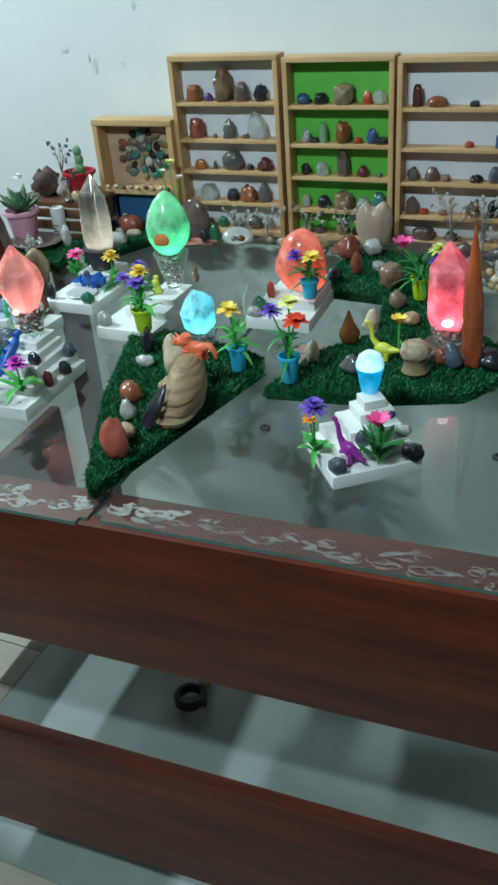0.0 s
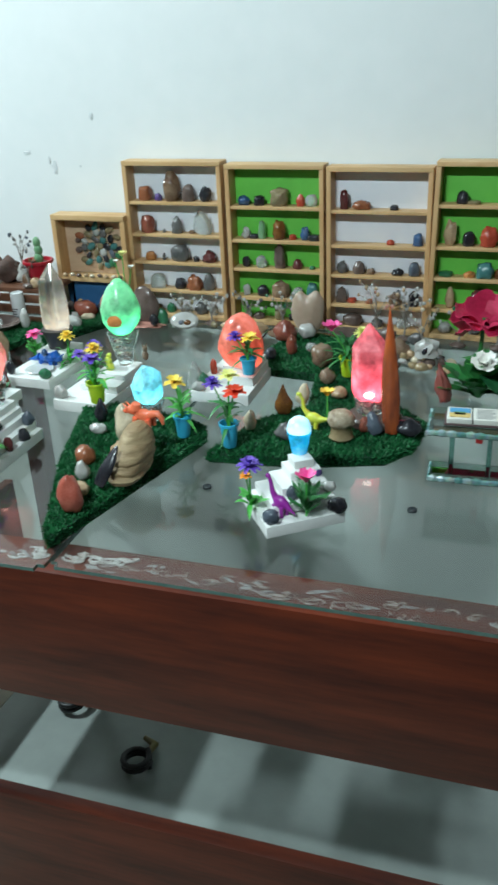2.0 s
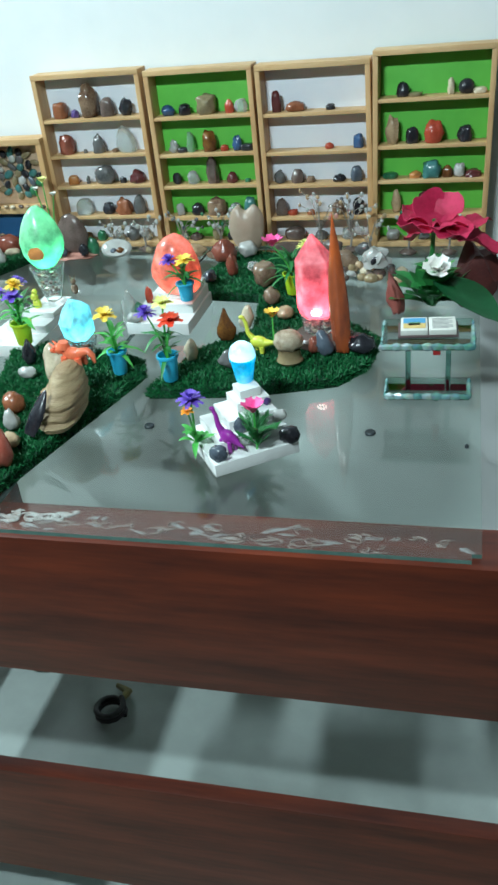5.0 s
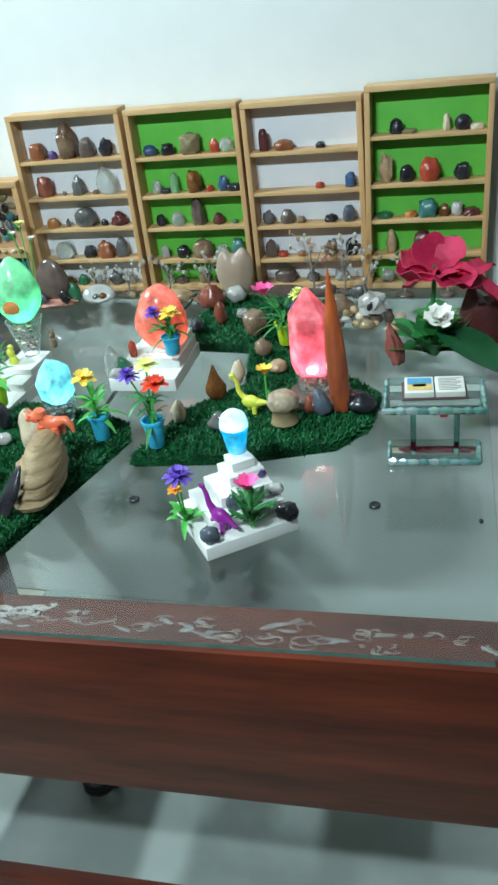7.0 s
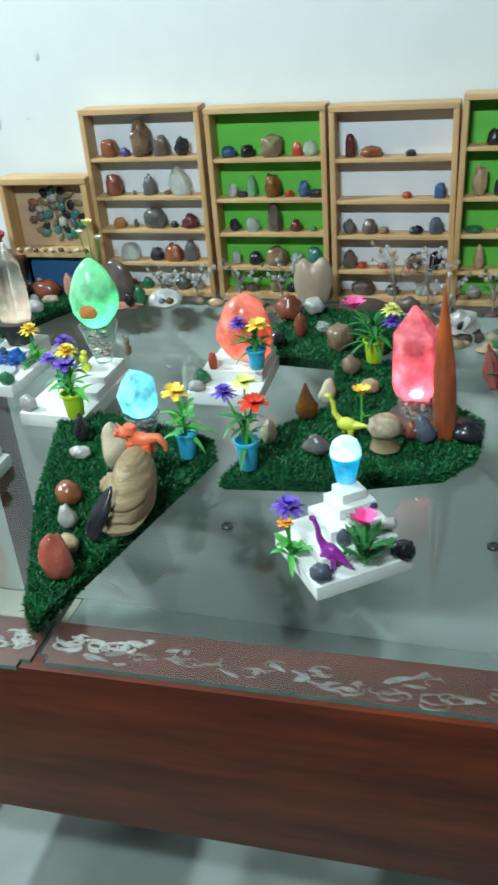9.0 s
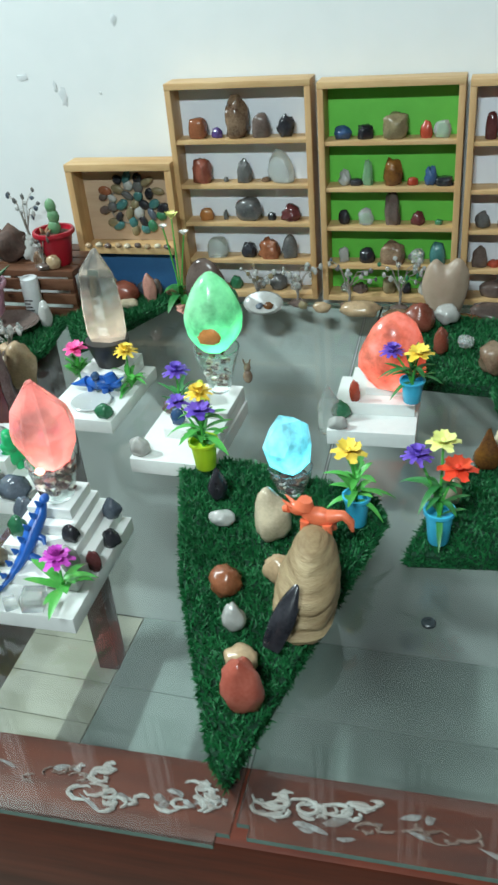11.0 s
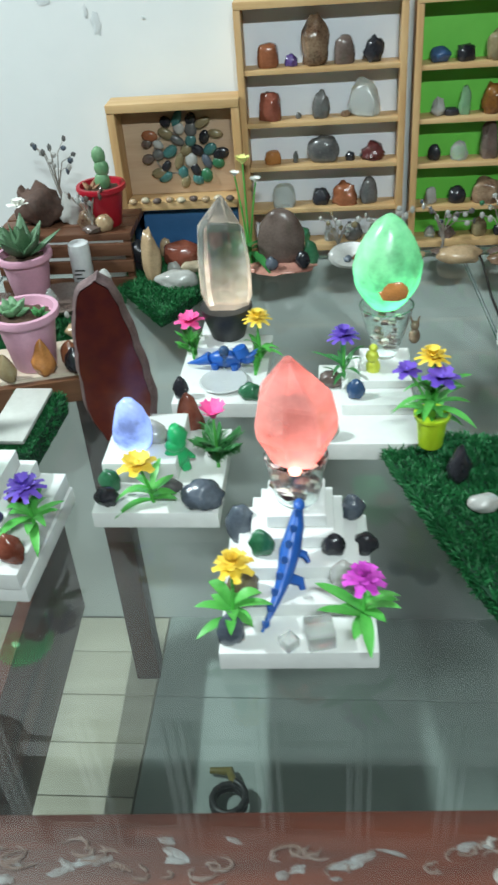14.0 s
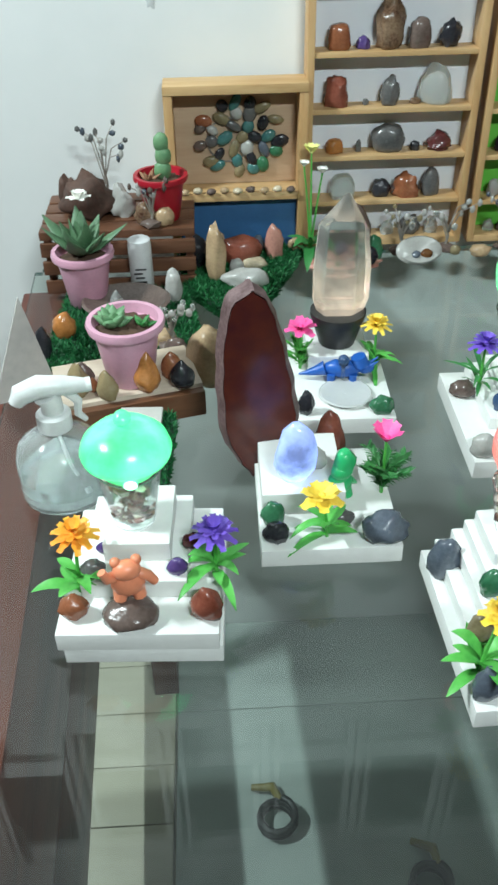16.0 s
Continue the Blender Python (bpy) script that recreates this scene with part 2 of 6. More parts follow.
def tube(bm, pts, radii, seg=8):
    """A tapered tube through points."""
    pts = [Vector(p) for p in pts]
    rings = []
    for i, p in enumerate(pts):
        d = (pts[min(i + 1, len(pts) - 1)] - pts[max(i - 1, 0)]).normalized()
        s = d.cross(Vector((0.13, 0.27, 0.95)))
        if s.length < 0.1:
            s = d.cross(Vector((1, 0, 0)))
        s.normalize()
        t = d.cross(s)
        r = radii[i] if isinstance(radii, (list, tuple)) else radii
        rings.append([bm.verts.new(p + r * (math.cos(2 * math.pi * k / seg) * s + math.sin(2 * math.pi * k / seg) * t)) for k in range(seg)])
    for a, b in zip(rings, rings[1:]):
        for k in range(seg):
            bm.faces.new((a[k], b[k], b[(k + 1) % seg], a[(k + 1) % seg]))
    bm.faces.new(rings[0])
    bm.faces.new(rings[-1][::-1])
    return bm


def ball(bm, c, r, sub=2):
    g = bmesh.ops.create_icosphere(bm, subdivisions=sub, radius=1.0)
    r = r if isinstance(r, (list, tuple)) else (r, r, r)
    bmesh.ops.scale(bm, vec=r, verts=g["verts"])
    bmesh.ops.translate(bm, vec=c, verts=g["verts"])
    return g["verts"]


def stone_bm(w, d, h, seed=0, rough=0.12, lump=1.6, sub=3, pointy=0.0, flat=0.25, boxy=0.0):
    """A pebble w x d x h resting on z = 0, with a lumpy outline and a flattened foot."""
    bm = bmesh.new()
    bmesh.ops.create_icosphere(bm, subdivisions=sub, radius=1.0)
    o = Vector((seed * 3.7, seed * 1.3, seed * 2.1))
    for v in bm.verts:
        n = v.co.normalized()
        k = 1 + rough * noise.noise(n * lump + o) * 2 + rough * 0.35 * noise.noise(n * lump * 3.1 + o) * 2
        p = n * k
        if boxy:
            p = Vector([math.copysign(abs(q) ** (1 - boxy), q) for q in p])
        if pointy:
            t = max(0, p.z)
            p.x *= 1 - pointy * t
            p.y *= 1 - pointy * t
            p.z *= 1 + 0.25 * pointy * t
        p.z = max(p.z, -1 + flat)
        v.co = p
    lo = min(v.co.z for v in bm.verts)
    hi = max(v.co.z for v in bm.verts)
    for v in bm.verts:
        v.co = Vector((v.co.x * w / 2, v.co.y * d / 2, (v.co.z - lo) / (hi - lo) * h))
    return bm


SEED = [1]


def stone(name, at, w, h, material, label, d=None, rz=0, tilt=0, rough=0.12, pointy=0.0, sub=3, category="stone", group="", lump=1.6, flat=0.25, boxy=0.0):
    SEED[0] += 1
    ob = part(name, stone_bm(w, d or w * 0.75, h, SEED[0], rough, lump, sub, pointy, flat, boxy), material, None, "", True, at, (0, tilt, rz), 60)
    return tagged(ob, label, category, group)


def crystal_bm(r, h, tip, sides=6, taper=0.9, seed=0, squash=0.8, lean=0.0, levels=None):
    """A six-sided crystal point with uneven faces."""
    bm = bmesh.new()
    rnd = random.Random(seed)
    ang = [2 * math.pi * (i + rnd.uniform(-0.18, 0.18)) / sides for i in range(sides)]
    rad = [r * rnd.uniform(0.9, 1.08) for _ in range(sides)]
    levels = levels or [(0.82, 0.0), (1.0, h * 0.12), (1.0, h * 0.4), (taper, h - tip)]
    rings = [[bm.verts.new((k * q * math.cos(a), k * q * math.sin(a) * squash, z + (0 if z < h * 0.5 else rnd.uniform(-0.1, 0.1) * tip))) for a, q in zip(ang, rad)] for k, z in levels]
    for a, b in zip(rings, rings[1:]):
        for i in range(sides):
            bm.faces.new((a[i], a[(i + 1) % sides], b[(i + 1) % sides], b[i]))
    bm.faces.new(rings[0][::-1])
    top = bm.verts.new((lean, 0, h))
    for i in range(sides):
        bm.faces.new((rings[-1][i], rings[-1][(i + 1) % sides], top))
    bmesh.ops.bevel(bm, geom=list(bm.edges), offset=r * 0.045, segments=1, affect="EDGES")
    return bm
# ---- room ----
G = 0.75  # glass top
WALL_Y = 1.39


def structure(name, bm, material, label, at=(0, 0, 0), rot=(0, 0, 0), smooth=False):
    return tagged(part(name, bm, material, None, "", smooth, at, rot), label, name.split("_")[0], kind="structure")


WX0, WX1, WZ0, WZ1 = -1.34, 0.72, 2.24, 2.98  # opening of the high louvre window
bm = bmesh.new()
for a in ((-3.2, -Z0, 4.0, WZ0), (-3.2, WZ1, 4.0, 3.6), (-3.2, WZ0, WX0, WZ1), (WX1, WZ0, 4.0, WZ1)):
    box(bm, a[0], WALL_Y, a[1], a[2], WALL_Y + 0.15, a[3])
structure("wall_north", bm, M_WALL, "white painted plaster wall with faint stains")
win = thing("window_1", (0, WALL_Y, 0), "high louvre window with white bars and dark night panes", "window", kind="structure")
M_BAR = mat("white_window_paint", (0.84, 0.85, 0.84), (0.74, 0.76, 0.75), 0.45, 20, 0.05)
M_NIGHT = mat("night_pane", (0.012, 0.014, 0.016), (0.02, 0.022, 0.025), 0.12, 6, 0.0)
for z0, z1 in ((WZ0, WZ0 + 0.04), (2.40, 2.48), (WZ1 - 0.08, WZ1)):
    part("window_frame", boxb(WX0, 0.02, z0, WX1, 0.10, z1, bevel=0.003), M_BAR, win, "white crossbar")
for k in range(7):
    xc = -1.03 + k * 0.285
    for dx, w in ((-0.036, 0.018), (-0.006, 0.022), (0.028, 0.014)):
        part("window_bar", boxb(xc + dx - w / 2, -0.006, WZ0 + 0.002, xc + dx + w / 2, 0.019, WZ1 - 0.002, bevel=0.002), M_BAR, win)
    if k < 6:
        part("pane", boxb(xc + 0.05, 0.04, 2.485, xc + 0.235, 0.05, WZ1 - 0.085, bevel=0), M_NIGHT, win, "dark night pane", False)
        part("pane", boxb(xc + 0.05, 0.04, WZ0 + 0.045, xc + 0.235, 0.05, 2.395, bevel=0), M_WALL, win, "pale panel", False)
# dark sheet added behind the panes in place of the night outside
part("night_board", boxb(WX0, 0.105, WZ0, WX1, 0.12, WZ1, bevel=0), M_NIGHT, win, "dark board for the night outside", False)
# out-of-view walls and ceiling, added dark to hold the bounced light down
structure("wall_west", boxb(-3.35, -4.5, -Z0, -3.2, WALL_Y + 0.15, 3.6, bevel=0), M_ROOM, "plain unseen side wall, dark grey to cut bounced light")
structure("wall_east", boxb(4.0, -4.5, -Z0, 4.15, WALL_Y + 0.15, 3.6, bevel=0), M_ROOM, "plain unseen side wall, dark grey to cut bounced light")
structure("wall_south", boxb(-3.35, -4.65, -Z0, 4.15, -4.5, 3.6, bevel=0), M_ROOM, "plain unseen wall behind the viewer, dark grey to cut bounced light")
structure("ceiling", boxb(-3.35, -4.65, 3.6, 4.15, WALL_Y + 0.15, 3.7, bevel=0), M_CEIL, "plain unseen ceiling, dark grey to cut bounced light")
floor = structure("floor", boxb(-3.35, -4.65, -Z0 - 0.1, 4.15, WALL_Y + 0.15, -Z0 - 0.006, bevel=0), M_GROUT, "beige plank tiled floor with dark joints")
sheet = thing("floor_sheet", (0, 0, -Z0), "smooth polished grey floor slabs under the table", "floor", kind="structure")
for y0, y1 in ((0.165, 1.128), (1.131, WALL_Y - 0.003)):
    part("slab", boxb(-0.40, y0, -0.006, 3.9, y1, 0.004, bevel=0.0012), M_GREYFLOOR, sheet)

# wall stains: chipped paint
M_STAIN = mat("chipped_plaster", (0.56, 0.58, 0.58), (0.64, 0.66, 0.66), 0.9, 60, 0.3)
for sx, sz, sw, sh in ((-0.435, 1.185, 0.022, 0.012), (-0.352, 1.145, 0.016, 0.036), (-0.367, 1.165, 0.008, 0.018), (-0.27, 1.15, 0.006, 0.006), (-0.22, 1.28, 0.012, 0.018)):
    SEED[0] += 1
    bm = stone_bm(sw, sh, 0.0015, SEED[0], 0.35, 2.2, 2)
    tagged(part("wall_chip", bm, M_STAIN, None, "", True, (sx, WALL_Y + 0.0002, sz), (90, 0, 0)), "small grey chip in the wall paint", "chip", "wall chips", "structure")

# ---- table ----
TX, TY, TR = 0.994, 0.194, 2.5  # front right corner of the glass and the turn of the table
table = thing("table", (TX, TY, -Z0), "red-brown varnished wooden display table frame with a glass top", "table", TR)
H = Z0 + 0.740  # height of the wood


def rail(name, a, material, label=""):
    return part(name, boxb(*a, bevel=0.004), material, table, label, True)


XL, XR, YB = -1.535, 0.32, 1.17
front = rail("front_rail", (XL, -0.004, H - 0.262, XR, 0.078, H), M_RED)
rail("left_rail", (XL, 0.0785, H - 0.262, XL + 0.082, YB - 0.0755, H), M_REDY)
rail("stretcher", (XL, 0.0, 0.22, XR, 0.03, 0.515), M_RED, "lower front board of red-brown wood")
rail("side_stretcher", (XL, 0.0505, 0.22, XL + 0.03, YB - 0.0755, 0.515), M_REDY, "lower side board of red-brown wood")
for lx, ly in ((XL + 0.012, 0.09), (XR - 0.07, 0.09), (XL + 0.13, YB - 0.12)):
    part("leg", boxb(lx, ly, 0.0, lx + 0.058, ly + 0.058, H - 0.02, bevel=0.004), M_REDZ, table)


def pane(x0, x1, y0, y1, label):
    bm = bmesh.new()
    box(bm, x0, y0, H + 0.004, x1, y1, H + 0.010)
    es = [e for e in bm.edges if abs(e.verts[0].co.z - e.verts[1].co.z) > 0.002]
    bmesh.ops.bevel(bm, geom=es, offset=0.012, segments=4, affect="EDGES")
    ob = part("glass_pane", bm, M_GLASS, table, label, False)
    ob.visible_shadow = False
    ob.data.materials.append(M_GEDGE)
    ob.data.materials.append(M_GUNDER)
    for f in ob.data.polygons:
        f.material_index = 1 if abs(f.normal.z) < 0.3 else (2 if f.normal.z < 0 else 0)
    return ob


pane(-0.672, 0.0, 0.0, 1.16, "clear glass pane with a green edge")
pane(-1.52, -0.676, -0.012, 1.16, "clear glass pane with a green edge")

# curls of hardened glue between wood and glass, whitest beside the joint of the panes
rg = random.Random(5)
M_GLUEDARK = mat("dry_glue", (0.30, 0.21, 0.19), (0.16, 0.08, 0.06), 0.35, 60, 0.3)
for i in range(38):
    gx = -1.48 + i * 0.0390 + rg.uniform(-0.012, 0.012)
    near = abs(gx + 0.70) < 0.14
    bm = bmesh.new()
    cx, cy = 0.0, 0.0
    for k in range(rg.randint(7, 11) if near else rg.randint(2, 5)):
        a0, r0 = rg.uniform(0, 6.28), rg.uniform(0.003, 0.013)
        n = rg.randint(6, 14)
        pts = [(cx + r0 * (1 + .03 * q) * math.cos(a0 + q * 0.36) + .002 * noise.noise(Vector((i, k, q * .7))), cy + 0.6 * r0 * math.sin(a0 + q * 0.36) + .002 * noise.noise(Vector((i + 9, k, q * .7))), 0.0010) for q in range(n)]
        tube(bm, pts, [(0.0004 + 0.0011 * math.sin(3.14 * (q + .5) / n)) * rg.uniform(.6, 1.3) * (1.6 if near else 1) for q in range(n)], 6)
        cx, cy = cx + rg.uniform(-0.016, 0.016), cy + rg.uniform(-0.008, 0.008)
    for v in bm.verts:
        v.co.z = min(max(v.co.z, 0.0), 0.0034)
    part("glue_curl", bm, M_SILICONE if near else M_GLUEDARK, table, "hardened white glue" if near else "thin dried glue", True, (gx, 0.036 + rg.uniform(-0.012, 0.014), H + 0.0002))

# flat milky smears where glue has spread under the panes
rg = random.Random(9)
M_SMEAR = mat("milky_glue", (0.33, 0.31, 0.32), (0.15, 0.09, 0.08), 0.45, 55, 0.3)
for i in range(22):
    gx = -1.46 + i * 0.067 + rg.uniform(-0.02, 0.02)
    bm = bmesh.new()
    for k in range(rg.randint(2, 5)):
        c = Vector((rg.uniform(-.028, .028), rg.uniform(-.010, .010), 0))
        blot = stone_bm(rg.uniform(.008, .026), rg.uniform(.003, .008), .0016 + .0003 * k, i * 7 + k, .45, 2.6, 2, 0, .5)
        me = bpy.data.meshes.new("blot")
        blot.to_mesh(me)
        blot.free()
        me.transform(Matrix.Translation(c) @ Matrix.Rotation(rg.uniform(-.5, .5), 4, "Z"))
        bm.from_mesh(me)
        bpy.data.meshes.remove(me)
    part("glue_smear", bm, M_SMEAR, table, "milky dried glue", True, (gx, 0.034 + rg.uniform(-0.012, 0.014), H + 0.0002))

# rubber pads lying on the glass
M_PAD = plastic("grey_rubber", (0.035, 0.045, 0.05), 0.4)
for px, py in ((0.466, 0.455), (0.820, 0.472), (0.993 - 0.03, 0.448)):
    r = 0.0082 if px < 0.9 else 0.003
    bm = lathe(bmesh.new(), [(r, 0), (r, 0.003), (r * 0.8, 0.0045), (r * 0.45, 0.0045), (r * 0.4, 0.003)], 20)
    tagged(part("rubber_pad", bm, M_PAD, None, "", True, (px, py, G)), "small round dark rubber pad on the glass", "pad", "rubber pads")

# ---- shelves ----
def shelf_box(x0, x1, zt, y, back, label, levels, lean=0.0):
    """A shallow wooden wall box with four boards; levels are the board heights below the top."""
    w, h, dp, t = x1 - x0, zt - (G + 0.001), 0.05, 0.0115
    th = thing("display_shelf", ((x0 + x1) / 2, y, G + 0.001), label, "shelf", 0, "display shelves on the table")

    def p(name, a, m, lb=""):
        bm = boxb(*a, bevel=0.0012)
        for v in bm.verts:
            v.co.x += lean * (v.co.z - h)
        return part(name, bm, m, th, lb, True)

    p("side_board", (-w / 2, 0, 0, -w / 2 + t, dp, h - t), M_PINEZ)
    p("side_board", (w / 2 - t, 0, 0, w / 2, dp, h - t), M_PINEZ)
    p("top_board", (-w / 2, -0.001, h - t, w / 2, dp, h), M_PINE)
    p("bottom_board", (-w / 2 + t, 0, 0, w / 2 - t, dp, t), M_PINE)
    p("back_panel", (-w / 2 + t, dp - 0.004, t, w / 2 - t, dp - 0.001, h - t), back)
    tops = [t]
    for lv in levels:
        z = h - lv
        p("shelf_board", (-w / 2 + t, 0.002, z - 0.0082, w / 2 - t, dp - 0.0045, z), M_PINE)
        tops.append(z)
    return th, tops


SHELVES = [
    (-0.114, 0.165, 1.172, 1.333, M_WBACK, "tall pine box shelf with white backing, full of polished stones"),
    (0.177, 0.437, 1.166, 1.331, M_GBACK, "tall pine box shelf with green backing, full of polished stones"),
    (0.444, 0.702, 1.162, 1.330, M_WBACK, "tall pine box shelf with white backing, sparsely filled"),
    (0.709, 0.965, 1.177, 1.322, M_GBACK, "taller pine box shelf with green backing, full of stones"),
]
LEVELS = [(0.103, 0.188, 0.263, 0.340)] * 3 + [(0.098, 0.196, 0.272, 0.350)]
LEAN = [0.0, 0.0, 0.0, 0.02]
K = dict(
    rust=((0.28, 0.09, 0.035),), purple=((0.09, 0.05, 0.20),), brown=((0.09, 0.035, 0.02), (0.45, 0.30, 0.19)), mocha=((0.13, 0.09, 0.075),),
    black=((0.012, 0.012, 0.016), (0.05, 0.05, 0.06)), redbrown=((0.22, 0.055, 0.03),), grey=((0.24, 0.23, 0.22), (0.12, 0.12, 0.12)), orange=((0.52, 0.20, 0.05),),
    darkred=((0.10, 0.018, 0.018),), blue=((0.03, 0.08, 0.19),), olive=((0.24, 0.19, 0.10),), red=((0.40, 0.05, 0.02),), white=((0.70, 0.70, 0.66), (0.55, 0.54, 0.5)),
    green=((0.03, 0.16, 0.07),), amber=((0.36, 0.15, 0.03), (0.12, 0.045, 0.02)), slate=((0.08, 0.10, 0.13),), tan=((0.48, 0.33, 0.19),), teal=((0.05, 0.17, 0.16),),
    sand=((0.50, 0.39, 0.22), (0.40, 0.29, 0.15)), cream=((0.62, 0.52, 0.36),), pink=((0.55, 0.26, 0.2),), banded=((0.16, 0.09, 0.06), (0.42, 0.30, 0.2)),
)
KM = {k: stone_mat("stone_" + k, *[tuple(q * 0.66 for q in c) for c in v]) for k, v in K.items()}
KM["clear"] = mat("stone_clear_quartz", (0.78, 0.83, 0.78), (0.9, 0.92, 0.9), 0.12, 30, 0.1, trans=0.75)
KM["greenclear"] = mat("stone_green_quartz", (0.30, 0.55, 0.30), (0.4, 0.65, 0.4), 0.12, 30, 0.1, trans=0.6)
WORDS = dict(rust="rust-orange", brown="brown and cream", mocha="grey-brown", redbrown="reddish-brown", darkred="dark red", olive="olive-grey",
             slate="slate-blue", clear="clear quartz", greenclear="green translucent", banded="brown banded", teal="blue-green")
# board from the top: place along the board, width, height, colour, pointedness
STONES = [
    [[(.13, .036, .037, "rust", .2), (.29, .022, .019, "purple", .4), (.46, .046, .078, "brown", .1), (.66, .034, .043, "mocha", .2), (.86, .032, .042, "black", 0)],
     [(.13, .034, .046, "redbrown", .1), (.33, .010, .010, "grey", .3), (.49, .030, .046, "grey", .3), (.67, .016, .010, "brown", 0), (.80, .055, .062, "clear", .3)],
     [(.13, .028, .022, "orange", .2), (.30, .010, .020, "grey", .4), (.50, .056, .044, "grey", 0), (.70, .016, .015, "black", 0), (.87, .040, .032, "darkred", 0)],
     [(.20, .042, .040, "clear", .1), (.48, .030, .030, "black", .2), (.66, .046, .042, "rust", .2), (.84, .030, .046, "grey", .3)],
     [(.18, .020, .022, "tan", .1), (.34, .024, .026, "green", .2), (.55, .024, .024, "clear", .2), (.72, .034, .034, "grey", .2), (.88, .022, .03, "clear", .4)]],
    [[(.10, .034, .024, "blue", .1), (.29, .027, .025, "black", 0), (.54, .046, .044, "olive", 0), (.79, .024, .030, "red", .4), (.92, .028, .030, "clear", .2)],
     [(.11, .024, .031, "white", .5), (.21, .024, .012, "black", 0), (.31, .020, .047, "greenclear", .4), (.52, .036, .050, "amber", .3), (.69, .020, .014, "red", 0), (.84, .024, .034, "blue", .4), (.95, .032, .015, "black", 0)],
     [(.10, .022, .027, "black", 0), (.29, .030, .032, "clear", .1), (.52, .030, .066, "mocha", .35), (.74, .027, .026, "darkred", .2), (.92, .014, .009, "green", 0)],
     [(.09, .020, .030, "white", .3), (.30, .032, .030, "black", .1), (.53, .046, .042, "brown", .1), (.74, .030, .028, "clear", .1), (.92, .030, .042, "teal", .3)],
     [(.10, .018, .02, "clear", .3), (.24, .03, .02, "mocha", .1), (.5, .026, .034, "olive", .2), (.66, .02, .022, "black", .3), (.85, .034, .028, "white", .1)]],
    [[(.09, .022, .046, "darkred", .3), (.29, .042, .022, "rust", 0), (.66, .021, .012, "black", 0)],
     [(.63, .021, .013, "red", 0), (.94, .022, .030, "blue", .2)],
     [(.07, .026, .031, "grey", .3), (.27, .030, .032, "mocha", .2), (.41, .021, .014, "brown", 0), (.72, .028, .017, "black", .1), (.91, .028, .034, "slate", .4)],
     [(.07, .028, .040, "mocha", .3), (.19, .024, .013, "red", 0), (.40, .020, .012, "rust", 0), (.70, .032, .034, "brown", .1), (.92, .026, .038, "black", .1)],
     [(.2, .05, .03, "mocha", 0), (.5, .03, .02, "grey", 0), (.8, .03, .028, "clear", .2)]],
    [[(.20, .030, .030, "black", .3), (.32, .030, .008, "olive", 0), (.67, .014, .034, "cream", .1), (.82, .032, .030, "black", 0), (.95, .03, .012, "cream", 0)],
     [(.10, .030, .062, "tan", .2), (.30, .028, .034, "black", .2), (.52, .042, .048, "red", .3), (.83, .032, .034, "black", .1)],
     [(.08, .034, .013, "green", 0), (.34, .028, .015, "orange", 0), (.51, .038, .038, "teal", .1), (.67, .024, .026, "amber", .2), (.79, .024, .030, "white", 0), (.93, .034, .015, "darkred", 0)],
     [(.15, .022, .052, "tan", .2), (.46, .036, .048, "darkred", .1), (.60, .016, .016, "cream", 0), (.76, .034, .034, "clear", 0)],
     [(.12, .03, .024, "white", .1), (.45, .028, .02, "grey", 0), (.75, .03, .022, "darkred", .1), (.9, .03, .014, "tan", 0)]],
]
for (x0, x1, zt, y, back, label), levels, lean, rows in zip(SHELVES, LEVELS, LEAN, STONES):
    th, tops = shelf_box(x0, x1, zt, y, back, label, levels, lean)
    hgt = zt - G - 0.001
    for row, z in zip(rows, tops[1:] + tops[:1]):
        for f, w, h, col, pt in row:
            xx = x0 + 0.02 + f * (x1 - x0 - 0.04) + lean * (z - hgt)
            stone("polished_stone", (xx, y + 0.024, G + 0.0012 + z), w * 1.0, h * 1.0, KM[col], "small polished %s stone on a pine shelf board" % WORDS.get(col, col),
                  d=min(0.036, w * 0.85), rz=SEED[0] * 37 % 50 - 25, rough=(0.10, 0.17, 0.22)[SEED[0] % 3], pointy=pt * 0.55, lump=(1.6, 2.3, 1.9)[SEED[0] % 3], group="stones on the shelves", sub=3, flat=(0.35, 0.5, 0.25, 0.45)[SEED[0] % 4], boxy=(0.0, 0.38, 0.2, 0.1, 0.3)[SEED[0] % 5])
# ---- gardens of plastic grass ----
def inside(p, poly):
    x, y, c = p[0], p[1], False
    for (x1, y1), (x2, y2) in zip(poly, poly[1:] + poly[:1]):
        if (y1 > y) != (y2 > y) and x < (x2 - x1) * (y - y1) / (y2 - y1) + x1:
            c = not c
    return c


